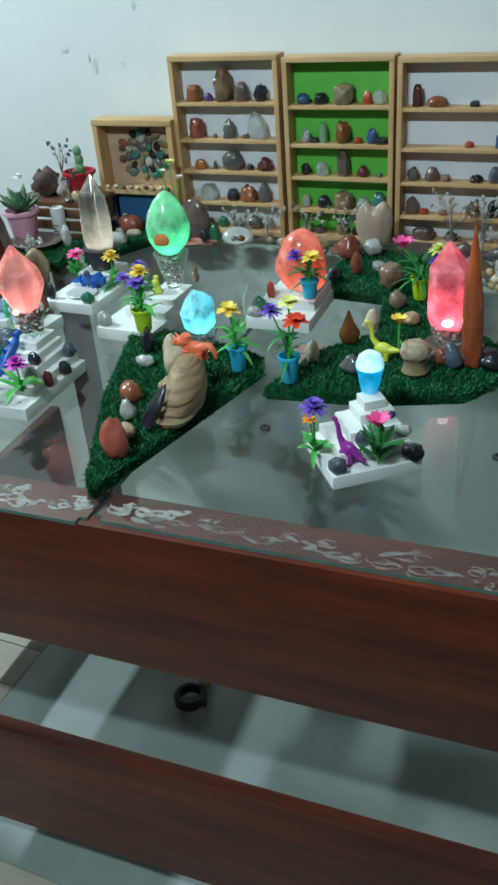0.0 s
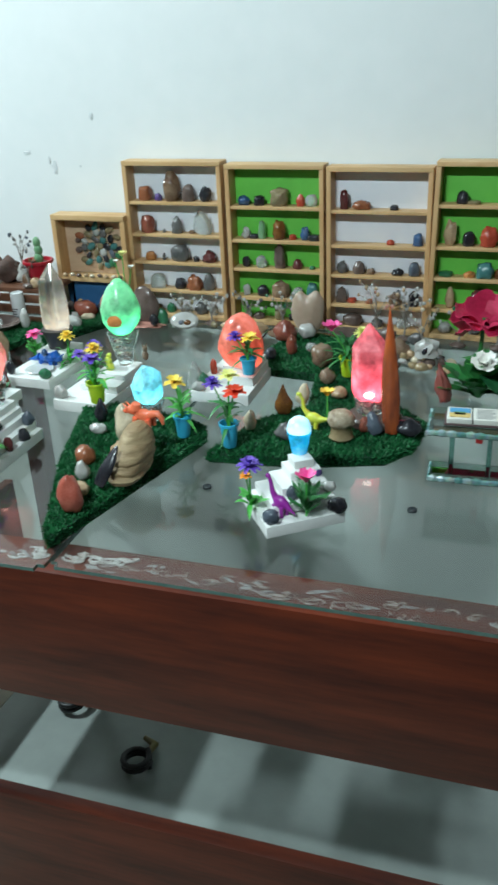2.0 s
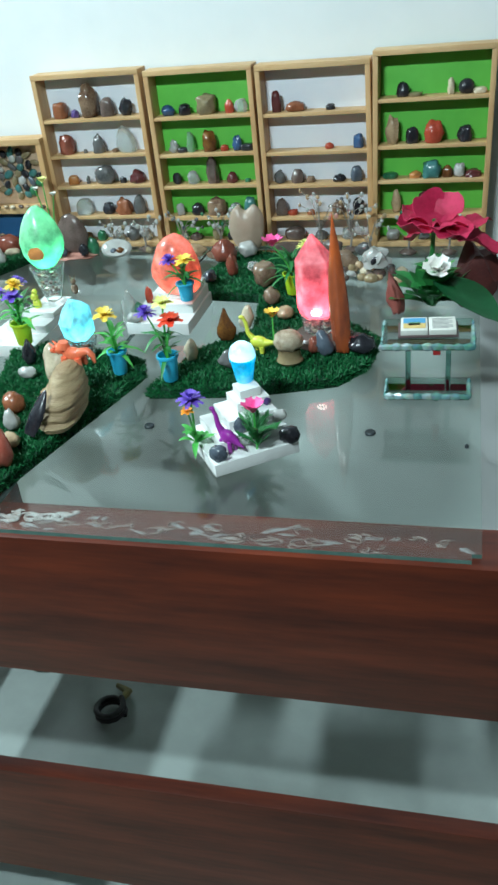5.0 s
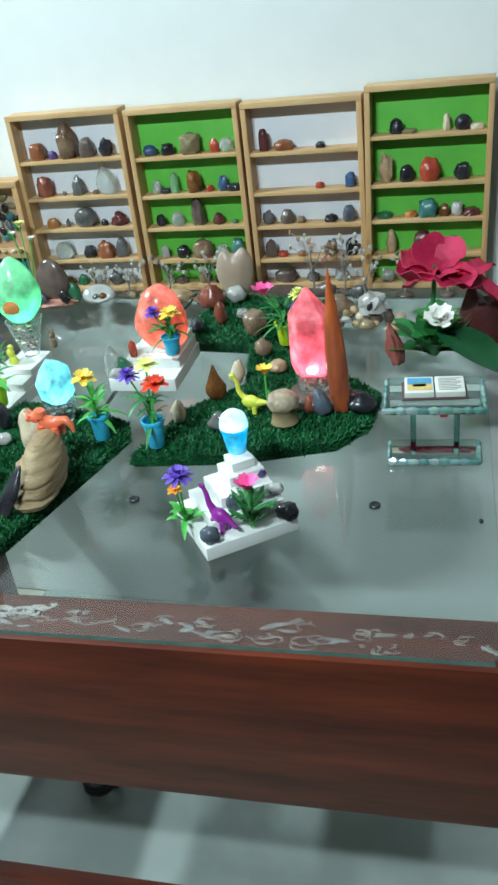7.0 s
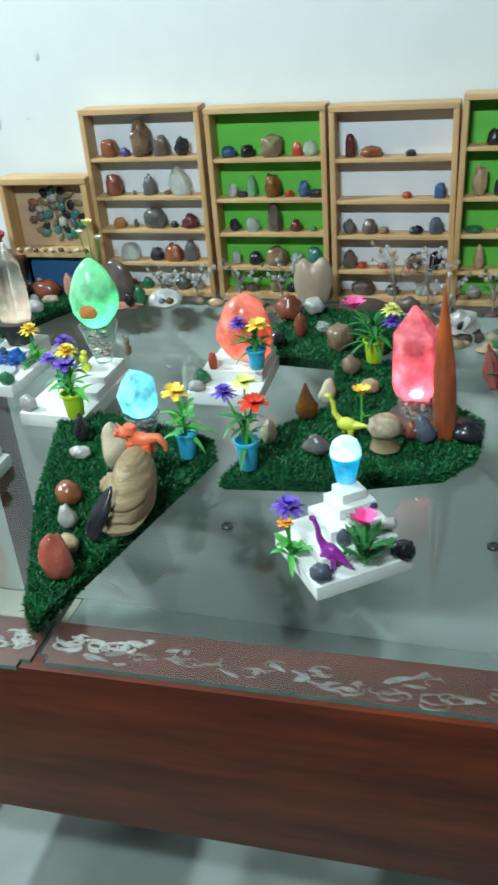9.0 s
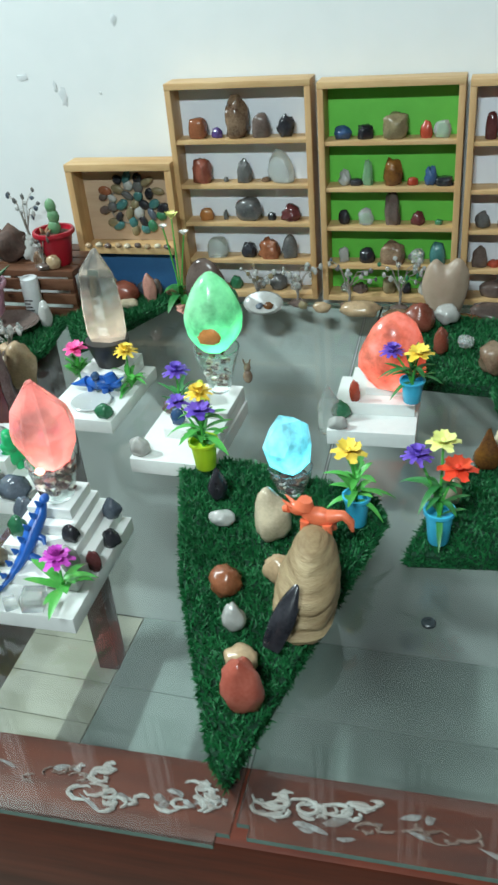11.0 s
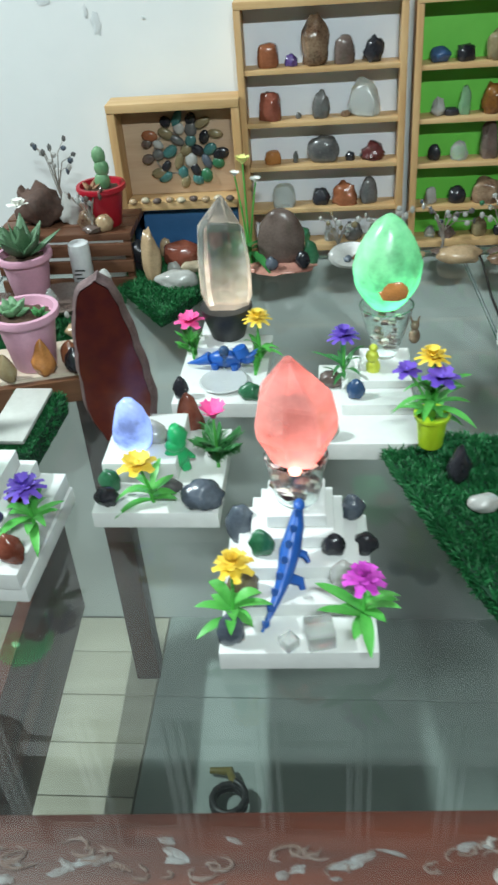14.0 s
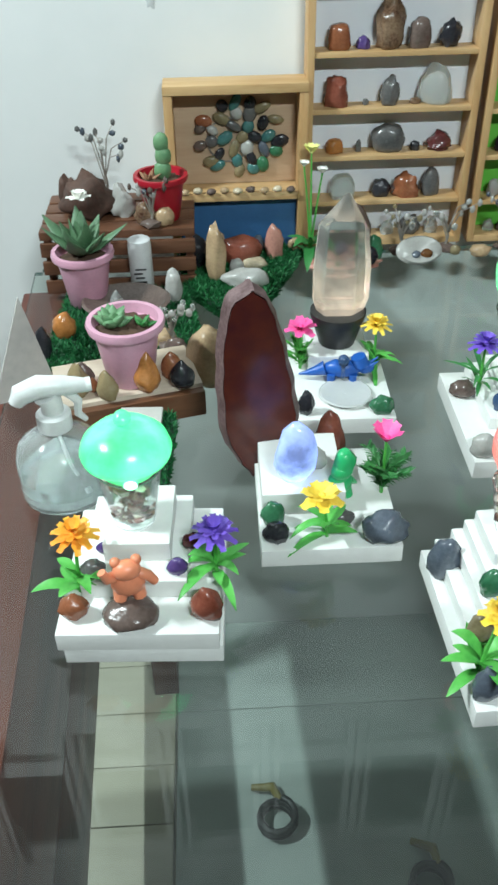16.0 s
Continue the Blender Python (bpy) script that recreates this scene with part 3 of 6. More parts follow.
def grass_patch(poly, n, label, h=0.018, z=G, blade=0.0135, seed=1):
    cx, cy = sum(p[0] for p in poly) / len(poly), sum(p[1] for p in poly) / len(poly)
    th = thing("grass_mat", (cx, cy, z + 0.0002), label, "artificial grass", group="artificial grass mats")
    poly = [(x - cx, y - cy) for x, y in poly]
    bm = bmesh.new()
    lo = [bm.verts.new((x, y, 0)) for x, y in poly]
    f = bm.faces.new(lo)
    g = bmesh.ops.extrude_face_region(bm, geom=[f])
    bmesh.ops.translate(bm, vec=(0, 0, h), verts=[v for v in g["geom"] if isinstance(v, bmesh.types.BMVert)])
    bmesh.ops.recalc_face_normals(bm, faces=bm.faces)
    part("backing", bm, M_GBASE, th, "dark backing of the mat", False)
    rd = random.Random(seed)
    xs, ys = [p[0] for p in poly], [p[1] for p in poly]
    verts, faces = [], []
    edges = list(zip(poly, poly[1:] + poly[:1]))
    lens = [math.dist(a, b) for a, b in edges]
    edge_n = int(n * 0.28)
    count = 0
    while count < n:
        if count < edge_n:
            (a, b) = rd.choices(edges, lens)[0]
            k = rd.random()
            x, y = a[0] + k * (b[0] - a[0]), a[1] + k * (b[1] - a[1])
            z0 = rd.uniform(0.001, h)
            out = Vector((x, y, 0)).normalized()
            d = (out * rd.uniform(0.4, 1.1) + Vector((rd.uniform(-.6, .6), rd.uniform(-.6, .6), rd.uniform(0.2, 1.0)))).normalized()
            L = blade * rd.uniform(0.45, 0.9)
        else:
            x, y = rd.uniform(min(xs), max(xs)), rd.uniform(min(ys), max(ys))
            if not inside((x, y), poly):
                continue
            z0 = h - 0.001
            d = Vector((rd.uniform(-.8, .8), rd.uniform(-.8, .8), 1)).normalized()
            L = blade * rd.uniform(0.6, 1.15)
        s = d.cross(Vector((rd.uniform(-1, 1), rd.uniform(-1, 1), 0.1))).normalized() * 0.0012
        p0 = Vector((x, y, z0))
        bend = Vector((rd.uniform(-.3, .3), rd.uniform(-.3, .3), -0.25)) * L
        i = len(verts)
        verts += [p0 - s, p0 + s, p0 + d * L * 0.6 + s * 0.8, p0 + d * L * 0.6 - s * 0.8, p0 + d * L + bend * 0.5]
        faces += [(i, i + 1, i + 2, i + 3), (i + 3, i + 2, i + 4)]
        count += 1
    me = bpy.data.meshes.new("grass_tuft")
    me.from_pydata([v * U for v in verts], [], faces)
    me.materials.append(M_GRASS)
    ob = new("grass_tuft", me)
    ob.parent = th
    ob["kind"] = "stuff"
    return th


GT = 0.776  # top of the grass
grass_patch([(0.10, 0.676), (0.146, 0.680), (0.154, 0.712), (0.24, 0.700), (0.375, 0.655), (0.395, 0.61), (0.305, 0.205), (0.285, 0.225), (0.18, 0.45)], 15000, "triangular mat of dark green plastic grass with pebbles", seed=1)
grass_patch([(0.432, 0.545), (0.60, 0.565), (0.745, 0.615), (0.785, 0.68), (0.79, 0.775), (0.70, 0.86), (0.64, 0.985), (0.52, 0.97), (0.555, 0.80), (0.47, 0.70)], 15500, "irregular mat of dark green plastic grass with stones", seed=2)
grass_patch([(0.38, 0.985), (0.515, 0.972), (0.60, 1.05), (0.66, 1.2), (0.40, 1.24), (0.36, 1.1)], 7500, "dark green plastic grass mat at the back", seed=3)
grass_patch([(-0.236, 1.045), (-0.205, 1.09), (-0.135, 1.25), (-0.12, 1.30), (-0.33, 1.31), (-0.315, 1.165)], 6500, "pointed mat of dark green plastic grass", seed=4)
grass_patch([(-0.315, 0.945), (-0.30, 1.03), (-0.32, 1.16), (-0.50, 1.16), (-0.51, 0.93)], 6500, "dark green plastic grass mat beside flower pots", seed=5)

# ---- white stepped stands ----
def stand(at, rz, levels, label, group="white stepped stands"):
    """White blocks stacked as steps; each level is x0, y0, x1, y1, z0, z1."""
    th = thing("stepped_stand", (*at, G + 0.0002), label, "display stand", rz, group)
    for a in levels:
        part("step_block", boxb(a[0], a[1], a[4], a[2], a[3], a[5], bevel=0.0012), M_WHITE, th, "", True)
    return th


e = 0.0002
stand((0.62, 0.326), 38, [(0, 0, 0.133, 0.126, 0, .02), (.022, .028, .128, .122, .02 + e, .036), (.046, .052, .124, .119, .036 + 2 * e, .052), (.068, .070, .121, .117, .052 + 3 * e, .067), (.078, .080, .112, .112, .067 + 4 * e, .081)], "white stepped pyramid stand of painted wood, set cornerwise")
stand((0.015, 0.686), -1, [(0, 0, .125, .19, 0, .024), (.032, .062, .122, .188, .024 + e, .040), (.056, .100, .122, .186, .040 + 2 * e, .052)], "white painted stepped stand beside the grass mat")
stand((-0.071, 0.361), 1.5, [(0, 0, .147, .192, 0, .022), (.012, .045, .135, .190, .022 + e, .038), (.026, .078, .121, .187, .038 + 2 * e, .054), (.036, .105, .111, .184, .054 + 3 * e, .068), (.044, .120, .103, .180, .068 + 4 * e, .083)], "white stepped stand with five levels under a crystal lamp")
stand((-0.237, 0.561), -0.5, [(0, 0, .145, .165, 0, .022), (.004, .055, .092, .160, .022 + e, .050)], "white two-level stand with stones and flowers")
stand((-0.179, 0.785), -1.5, [(0, 0, .123, .19, 0, .022), (.022, .105, .102, .188, .022 + e, .048)], "white two-level stand under a tall crystal lamp")
stand((-0.424, 0.452), -3, [(0, 0, .145, .165, 0, .022), (-.004, -.004, .142, .163, .022 + e, .043), (.014, .040, .112, .160, .043 + 2 * e, .064), (.034, .066, .096, .150, .064 + 3 * e, .086)], "white stepped stand with stacked layers under a green lamp")
stand((0.285, 0.802), 2, [(0, 0, .13, .17, 0, .024), (.022, .05, .126, .166, .024 + e, .044), (.05, .075, .122, .164, .044 + 2 * e, .058)], "white stepped stand behind the potted flowers")

# ---- glowing crystal lamps ----
M_CHIPS = island("brown_stone_chips", ((.07, .022, .018), (.16, .07, .05), (.05, .02, .02), (.62, .56, .50), (.30, .22, .18), (.10, .04, .03)), 0.4)


def chip_cup(th, z0, z1, r0, r1, chips=22, seed=3):
    """A tapered clear glass foot filled with stone chips."""
    bm = lathe(bmesh.new(), [(r0 * 0.9, z0), (r0, z0 + 0.003), (r1, z1), (r1 * 0.93, z1), (r0 * 0.9, z0 + 0.005)], 20)
    ob = part("glass_foot", bm, M_CLEAR, th, "clear tapered glass foot")
    ob.visible_shadow = False
    rd = random.Random(seed)
    bm = bmesh.new()
    for _ in range(chips):
        k = rd.uniform(0.1, 0.95)
        r = (r0 + (r1 - r0) * k) * 0.84 * math.sqrt(rd.random())
        a = rd.uniform(0, 6.28)
        s = rd.uniform(0.26, 0.44) * r0
        ball(bm, (r * math.cos(a), r * math.sin(a), z0 + 0.006 + (z1 - z0 - 0.008) * k), (s, s * .8, s * .7), 1)
    part("stone_chips", bm, M_CHIPS, th, "brown and white stone chips")


def led(th, at, colour, r=.0050, strength=8.0):
    """A glowing bead put on a lamp's front for the hot spot of its bulb."""
    m = bpy.data.materials.new("hot_spot_glow")
    n, l, p = nodes_of(m)
    p.inputs["Base Color"].default_value = (*colour, 1)
    p.inputs["Emission Color"].default_value = (*colour, 1)
    p.inputs["Emission Strength"].default_value = strength
    bm = bmesh.new()
    ball(bm, (0, 0, 0), (r * 1.5, r * .8, r), 2)
    part("led", bm, m, th, "small glowing bead for the hot spot of the bulb", True, at)


def crystal_lamp(name, at, body, label, glow_mat, foot, rz=0):
    th = thing(name, at, label, "crystal lamp", rz, "glowing crystal lamps")
    part("crystal", body, glow_mat, th, "glowing translucent crystal", False, (0, 0, foot))
    return th


# tall clear point in a black socket
th = crystal_lamp("crystal_lamp", (-0.112, 0.928, G + 0.0485), crystal_bm(0.0375, 0.165, 0.048, 6, 0.86, 4, 0.75, 0.006), "tall clear crystal point lamp in a black socket",
                  glow("crystal_clear_glow", (0.72, 0.77, 0.74), (1.0, 0.80, 0.60), 0.5, 0.02, trans=0.88, rough=0.08), 0.044)
part("socket", lathe(bmesh.new(), [(.024, 0), (.025, .004), (.033, .03), (.037, .042), (.037, .047), (.030, .048)], 24), M_BLACK, th, "black plastic socket")
# egg
bm = stone_bm(0.088, 0.086, 0.124, 3, 0.025, 1.2, 4, 0.30, 0.12)
for v in bm.verts:
    if v.co.z < 0.03:
        k = 0.80 + 0.2 * v.co.z / 0.03
        v.co.x *= k
        v.co.y *= k
th = thing("crystal_lamp", (0.108, 0.852, G + 0.0525), "glowing green egg-shaped stone lamp on a glass foot", "crystal lamp", 0, "glowing crystal lamps")
egg = part("crystal", bm, glow("egg_glow", (0.34, 0.62, 0.38), (0.12, 1.0, 0.40), 1.8, 0.30, 30), th, "glowing egg of veined stone", True, (0, 0, 0.072), (0, 0, 0), 60)
part("fossil_patch", stone_bm(.034, .008, .026, 9, .25, 2.4, 2), stone_mat("fossil_rust", (0.42, 0.16, 0.04)), egg, "rust-coloured inclusion", True, (0.006, -0.042, 0.028))
chip_cup(th, 0.0, 0.074, 0.016, 0.036, 34, 4)
# salmon point on the five-level stand
th = crystal_lamp("crystal_lamp", (-0.0, 0.512, G + 0.0835), crystal_bm(0.043, 0.118, 0.058, 7, 0.98, 11, 0.9, -0.004, [(0.60, 0), (0.72, .012), (0.98, .034), (1.0, .048), (0.86, .074)]), "glowing salmon-pink crystal lamp on a stone-chip foot",
                  glow("salmon_glow", (0.80, 0.50, 0.46), (1.0, 0.24, 0.20), 1.5, 0.24, 16, trans=0.6, rough=0.12), 0.050)
chip_cup(th, 0.0, 0.054, 0.022, 0.032, 40, 5)
led(th, (0, -.027, .054), (1.0, .40, .30), .0045, 5.0)
# small blue-white crystal
th = thing("crystal_lamp", (-0.195, 0.640, G + 0.0505), "small glowing blue-white crystal lamp", "crystal lamp", 0, "glowing crystal lamps")
part("crystal", stone_bm(.044, .036, .074, 8, .09, 1.3, 3, .04, .12), glow("blue_glow", (0.42, 0.50, 0.80), (0.30, 0.45, 1.0), 2.0, 0.6, 40), th, "glowing blue-white crystal", True, (0, 0, 0), (0, 0, 0), 35)
# green domed lamp
th = thing("crystal_lamp", (-0.358, 0.548, G + 0.0865), "glowing green domed stone lamp on a glass foot", "crystal lamp", 0, "glowing crystal lamps")
M_GREENGLOW = glow("green_glow", (0.12, 0.55, 0.28), (0.10, 1.0, 0.38), 0.7, 1.7, 20)
part("crystal", lathe(bmesh.new(), [(.006, 0), (.026, .004), (.029, .014), (.040, .020), (.0415, .026), (.038, .036), (.027, .046), (.012, .051), (.006, .052)], 28), M_GREENGLOW, th, "glowing green dome", True, (0, 0, .060), (0, 0, 0), 60)
part("knob", lathe(bmesh.new(), [(.003, 0), (.0075, .004), (.008, .009), (.005, .013), (.001, .014)], 16), M_GREENGLOW, th, "round green knob", True, (0, 0, .1115))
chip_cup(th, 0.0, 0.064, 0.020, 0.030, 44, 6)
led(th, (.004, -.029, .066), (.3, 1.0, .5), .0042)
# faceted small lamp on the front mat
th = thing("crystal_lamp", (0.268, 0.645, GT), "glowing turquoise-white crystal lump lamp on a chip foot", "crystal lamp", 0, "glowing crystal lamps")
part("crystal", stone_bm(.066, .056, .078, 17, .13, 1.5, 2, .12), glow("turquoise_glow", (0.34, 0.60, 0.66), (0.18, 0.85, 1.0), 2.0, 0.55, 50), th, "glowing turquoise-white crystal", False, (0, 0, .036))
chip_cup(th, 0.0, 0.038, 0.020, 0.030, 36, 7)
# round stone lamp at the back
th = thing("crystal_lamp", (0.372, 0.892, G + 0.0585), "glowing orange-red stone lamp behind potted flowers", "crystal lamp", 0, "glowing crystal lamps")
part("crystal", stone_bm(.098, .070, .118, 21, .09, 1.3, 3, .12), glow("orange_glow", (0.62, 0.22, 0.16), (1.0, 0.14, 0.07), 1.1, 0.45, 36), th, "glowing orange-red stone", True, (0, 0, 0), (0, 0, 0), 50)
# pink salt crystal on the disc
M_PINKGLOW = glow("pink_glow", (0.62, 0.20, 0.22), (1.0, 0.10, 0.16), 2.6, 0.30, 45, trans=0.35)
th = thing("crystal_lamp", (0.690, 0.738, GT + 0.022), "glowing pink crystal point lamp on a wooden disc", "crystal lamp", 12, "glowing crystal lamps")
part("crystal", crystal_bm(0.035, 0.152, 0.05, 6, 0.98, 6, 0.85, -0.004), M_PINKGLOW, th, "glowing pink crystal point", False, (0, 0, .028))
chip_cup(th, 0.0, 0.034, 0.026, 0.031, 36, 8)
led(th, (-.002, -.029, .045), (1.0, .62, .55), .0065)
bm = lathe(bmesh.new(), [(.040, 0), (.046, .004), (.047, .016), (.043, .021), (.0, .0215)], 28, cap=False)
for v in bm.verts:
    v.co.x *= 1.15
tagged(part("stone_disc", bm, KM["mocha"], None, "", True, (0.700, 0.733, GT)), "flat round grey-brown disc under a crystal lamp", "disc")
# bucket lamp
th = thing("bucket_lamp", (0.6295, 0.4745, G + 0.0815), "small cyan plastic bucket lamp with a glowing white dome", "lamp")
part("bucket", lathe(bmesh.new(), [(.0125, 0), (.0135, .002), (.0185, .034), (.0200, .035), (.0200, .039), (.0178, .039), (.0170, .032)], 26), glow("bucket_glow", (0.05, 0.50, 0.80), (0.02, 0.55, 1.0), 0.30, 0.65, 40, trans=0.1), th, "bright cyan bucket")
part("dome", lathe(bmesh.new(), [(.0172, 0), (.0205, .005), (.0200, .012), (.0165, .021), (.009, .027), (.001, .029)], 26), glow("dome_glow", (0.7, 0.85, 0.88), (0.55, 0.93, 1.0), 1.1, 0.85, 25), th, "glowing white dome", True, (0, 0, .0355))

# ---- potted and loose plastic flowers ----
def blade_leaf(bm, base, d, L, w, droop=0.5, up=Vector((0, 0, 1)), n=5, petal=False):
    """One arched leaf with a fold along its middle."""
    d = Vector(d).normalized()
    s = d.cross(up)
    s = (s.normalized() if s.length > 0.05 else Vector((1, 0, 0)))
    rows = []
    for i in range(n + 1):
        t = i / n
        c = Vector(base) + d * L * t - up * droop * L * t * t
        ww = w * math.sin(math.pi * min(0.97, 0.12 + 0.86 * t)) ** 0.8 if i < n else 0.0006
        if petal:
            ww = w * (0.3 + 0.7 * math.sin(1.571 * min(1, t * 1.5))) * (1 if t < .8 else .62)
        rows.append([bm.verts.new(c - s * ww / 2), bm.verts.new(c - up * ww * 0.16), bm.verts.new(c + s * ww / 2)])
    for a, b in zip(rows, rows[1:]):
        for k in (0, 1):
            bm.faces.new((a[k], a[k + 1], b[k + 1], b[k]))


FLOWERC = dict(yellow=((0.85, 0.58, 0.03), (0.95, 0.72, 0.12)), purple=((0.13, 0.06, 0.48), (0.22, 0.12, 0.62)), pink=((0.85, 0.05, 0.30), (0.95, 0.16, 0.42)), red=((0.75, 0.03, 0.02), (0.85, 0.10, 0.03)),
               magenta=((0.55, 0.03, 0.50), (0.68, 0.12, 0.62)), orange=((0.9, 0.30, 0.02), (0.95, 0.45, 0.05)), lemon=((0.80, 0.82, 0.20), (0.88, 0.88, 0.35)), white=((0.85, 0.84, 0.76), (0.9, 0.9, 0.85)))
M_FL = {k: mat("petal_" + k, v[0], v[1], 0.5, 60, 0.08) for k, v in FLOWERC.items()}


def flower_bm(r, petals, layers, cup, seed, w=0.5):
    bm = bmesh.new()
    rd = random.Random(seed)
    for ly in range(layers):
        for k in range(petals):
            a = 2 * math.pi * (k + 0.5 * ly) / petals + rd.uniform(-.1, .1)
            el = cup + ly * 0.42 + rd.uniform(-.12, .12)
            d = Vector((math.cos(a) * math.cos(el), math.sin(a) * math.cos(el), math.sin(el)))
            blade_leaf(bm, (0, 0, ly * 0.0015), d, r * (1 - 0.2 * ly), r * w, 0.25 - 0.1 * ly, Vector((0, 0, 1)), 5, True)
    ball(bm, (0, 0, 0.002), r * 0.16, 1)
    return bm


def plant(at, flowers, leaves, leafL, height, label, seed, leaf_mat=None, leafw=0.012, pot=None, fern=False, name="plastic_flower", group="plastic flowers", lift=0.0):
    """Plastic flowers on stems with arched leaves, in a small pot if one is given (colour material, r0, r1, h).
    flowers: dx, dy, dz, kind, colour, radius."""
    th = thing(name, at, label, "plastic flower", seed * 50 % 360 if not pot else 0, group)
    rd = random.Random(seed)
    z0 = lift
    leaves = int(leaves * (1.9 if pot and not fern else 1.25))
    if pot:
        pm, r0, r1, h = pot
        part("pot", lathe(bmesh.new(), [(r0 * .92, 0), (r0, .0015), (r1 * .95, h * .88), (r1 * 1.1, h * .9), (r1 * 1.12, h), (r1 * .96, h), (r1 * .9, h * .8), (0.0005, h * .78)], 26), pm, th, "small tapered plastic pot")
        z0 = h * 0.78
    bm = bmesh.new()
    for dx, dy, dz, kind, col, r in flowers:
        tube(bm, [(0, 0, z0), (dx * .25, dy * .25, z0 + (dz - z0) * .4), (dx * .65, dy * .65, z0 + (dz - z0) * .75), (dx, dy, dz)], [.0022, .0018, .0016, .0014], 6)
    part("stem", bm, M_LEAF, th)
    bm = bmesh.new()
    for k in range(leaves):
        a = 6.283 * k / leaves + rd.uniform(-.35, .35)
        el = rd.uniform(0.7, 1.4) if fern else rd.uniform(0.35, 1.15)
        zb = z0 + rd.uniform(0.0, max(0.004, (height - z0) * (0.8 if pot else 0.5)))
        d = Vector((math.cos(a) * math.cos(el), math.sin(a) * math.cos(el), math.sin(el)))
        if fern:
            L = leafL * rd.uniform(.65, .95)
            pts = [Vector((0, 0, zb)) + d * L * t - Vector((0, 0, 1)) * .25 * L * t * t for t in (0, .25, .5, .75, 1)]
            tube(bm, pts, [.0012, .001, .0009, .0008, .0005], 5)
            for i in range(18):
                t = .15 + .85 * i / 18
                c = Vector((0, 0, zb)) + d * L * t - Vector((0, 0, 1)) * .25 * L * t * t
                for sgn in (-1, 1):
                    sd = (d + sgn * d.cross(Vector((0, 0, 1))).normalized() * 1.1 + Vector((0, 0, rd.uniform(-.2, .5)))).normalized()
                    blade_leaf(bm, c, sd, leafL * .21, .0018, .2, n=2)
        else:
            blade_leaf(bm, (0, 0, zb), d, leafL * rd.uniform(.62, 1.05), leafw * rd.uniform(.75, 1.05), rd.uniform(.25, .8), n=7)
    part("foliage", bm, leaf_mat or M_LEAF, th)
    for i, (dx, dy, dz, kind, col, r) in enumerate(flowers):
        if kind == "daisy":
            bm = flower_bm(r * .92, 10, 3, .12, seed * 7 + i, .40)
        elif kind == "lily":
            bm = flower_bm(r * .9, 6, 2, .18, seed * 7 + i, .66)
        elif kind == "tulip":
            bm = flower_bm(r, 6, 1, .95, seed * 7 + i, .62)
        else:
            bm = flower_bm(r * .88, 8, 4, .05, seed * 7 + i, .55)
        part("flower", bm, M_FL[col], th, col + " plastic flower", True, (dx, dy, dz), (0, 0, 0), 70)
    return th


P_BLUE, P_LIME = plastic("sky_blue_plastic", (0.07, 0.52, 0.80)), plastic("lime_plastic", (0.55, 0.78, 0.03))
P_PINK, P_RED = plastic("pale_pink_plastic", (0.72, 0.38, 0.50)), plastic("deep_red_plastic", (0.42, 0.01, 0.025))
plant((0.466, 0.570, GT), [(.018, -.01, .115, "lily", "red", .026), (-.028, .0, .122, "daisy", "purple", .021), (.0, .012, .135, "lily", "lemon", .023)], 11, .055, .10, "sky-blue pot of red, purple and pale yellow plastic flowers", 3, M_LEAFD, .009, (P_BLUE, .0125, .0172, .048))
plant((0.365, 0.588, GT), [(-.008, -.006, .112, "lily", "yellow", .025)], 11, .055, .09, "sky-blue pot with one yellow plastic flower", 4, M_LEAF, .010, (P_BLUE, .0120, .0162, .044))
plant((0.148, 0.650, GT + .022), [(.005, -.014, .098, "lily", "purple", .024), (-.002, .01, .11, "daisy", "yellow", .022), (-.03, .0, .1, "lily", "purple", .018)], 13, .058, .09, "lime-green pot of purple and yellow plastic flowers", 5, M_LEAF, .011, (P_LIME, .0140, .0185, .043))
plant((0.592, 0.965, GT), [(-.035, -.01, .105, "tulip", "pink", .032), (.03, .0, .10, "daisy", "lemon", .022), (.035, -.015, .085, "daisy", "purple", .022)], 22, .075, .085, "lime-green pot of mixed plastic flowers on the grass mat", 6, M_LEAFD, .008, (P_LIME, .0140, .0190, .044))
plant((0.405, 0.845, G + .0585), [(.010, -.012, .085, "lily", "yellow", .024), (-.03, .005, .078, "daisy", "purple", .021)], 12, .056, .07, "sky-blue pot with yellow and purple flowers before a lamp", 8, M_LEAFD, .009, (P_BLUE, .0125, .0170, .036))
T = G + 0.0222
plant((0.669, 0.379, G + 0.0202), [(0, 0, .062, "tulip", "pink", .028)], 15, .058, .05, "pink plastic tulip with feathery dark foliage on a white stand", 11, M_LEAFD, fern=True)
plant((0.576, 0.378, G + 0.0202), [(0, 0, .078, "daisy", "purple", .024), (.018, .012, .07, "lily", "orange", .012)], 10, .055, .06, "purple plastic flower with broad green leaves", 12, M_LEAF, .012)
plant((-0.060, 0.398, T + .002), [(.008, .004, .082, "peony", "yellow", .0225)], 9, .060, .05, "yellow plastic chrysanthemum with green leaves", 13, M_LEAF, .014)
plant((0.062, 0.385, T + .022), [(0, 0, .052, "peony", "magenta", .023)], 9, .060, .04, "magenta plastic flower in a small white cup", 14, M_LEAF, .013)
plant((-0.168, 0.580, T), [(-.012, -.004, .062, "lily", "yellow", .026)], 9, .052, .045, "yellow plastic flower on a white stand", 15, M_LEAF, .011)
plant((-0.100, 0.645, T), [(0, 0, .072, "tulip", "pink", .028)], 16, .055, .055, "pink plastic flower with feathery green foliage", 16, M_LEAFD, fern=True)
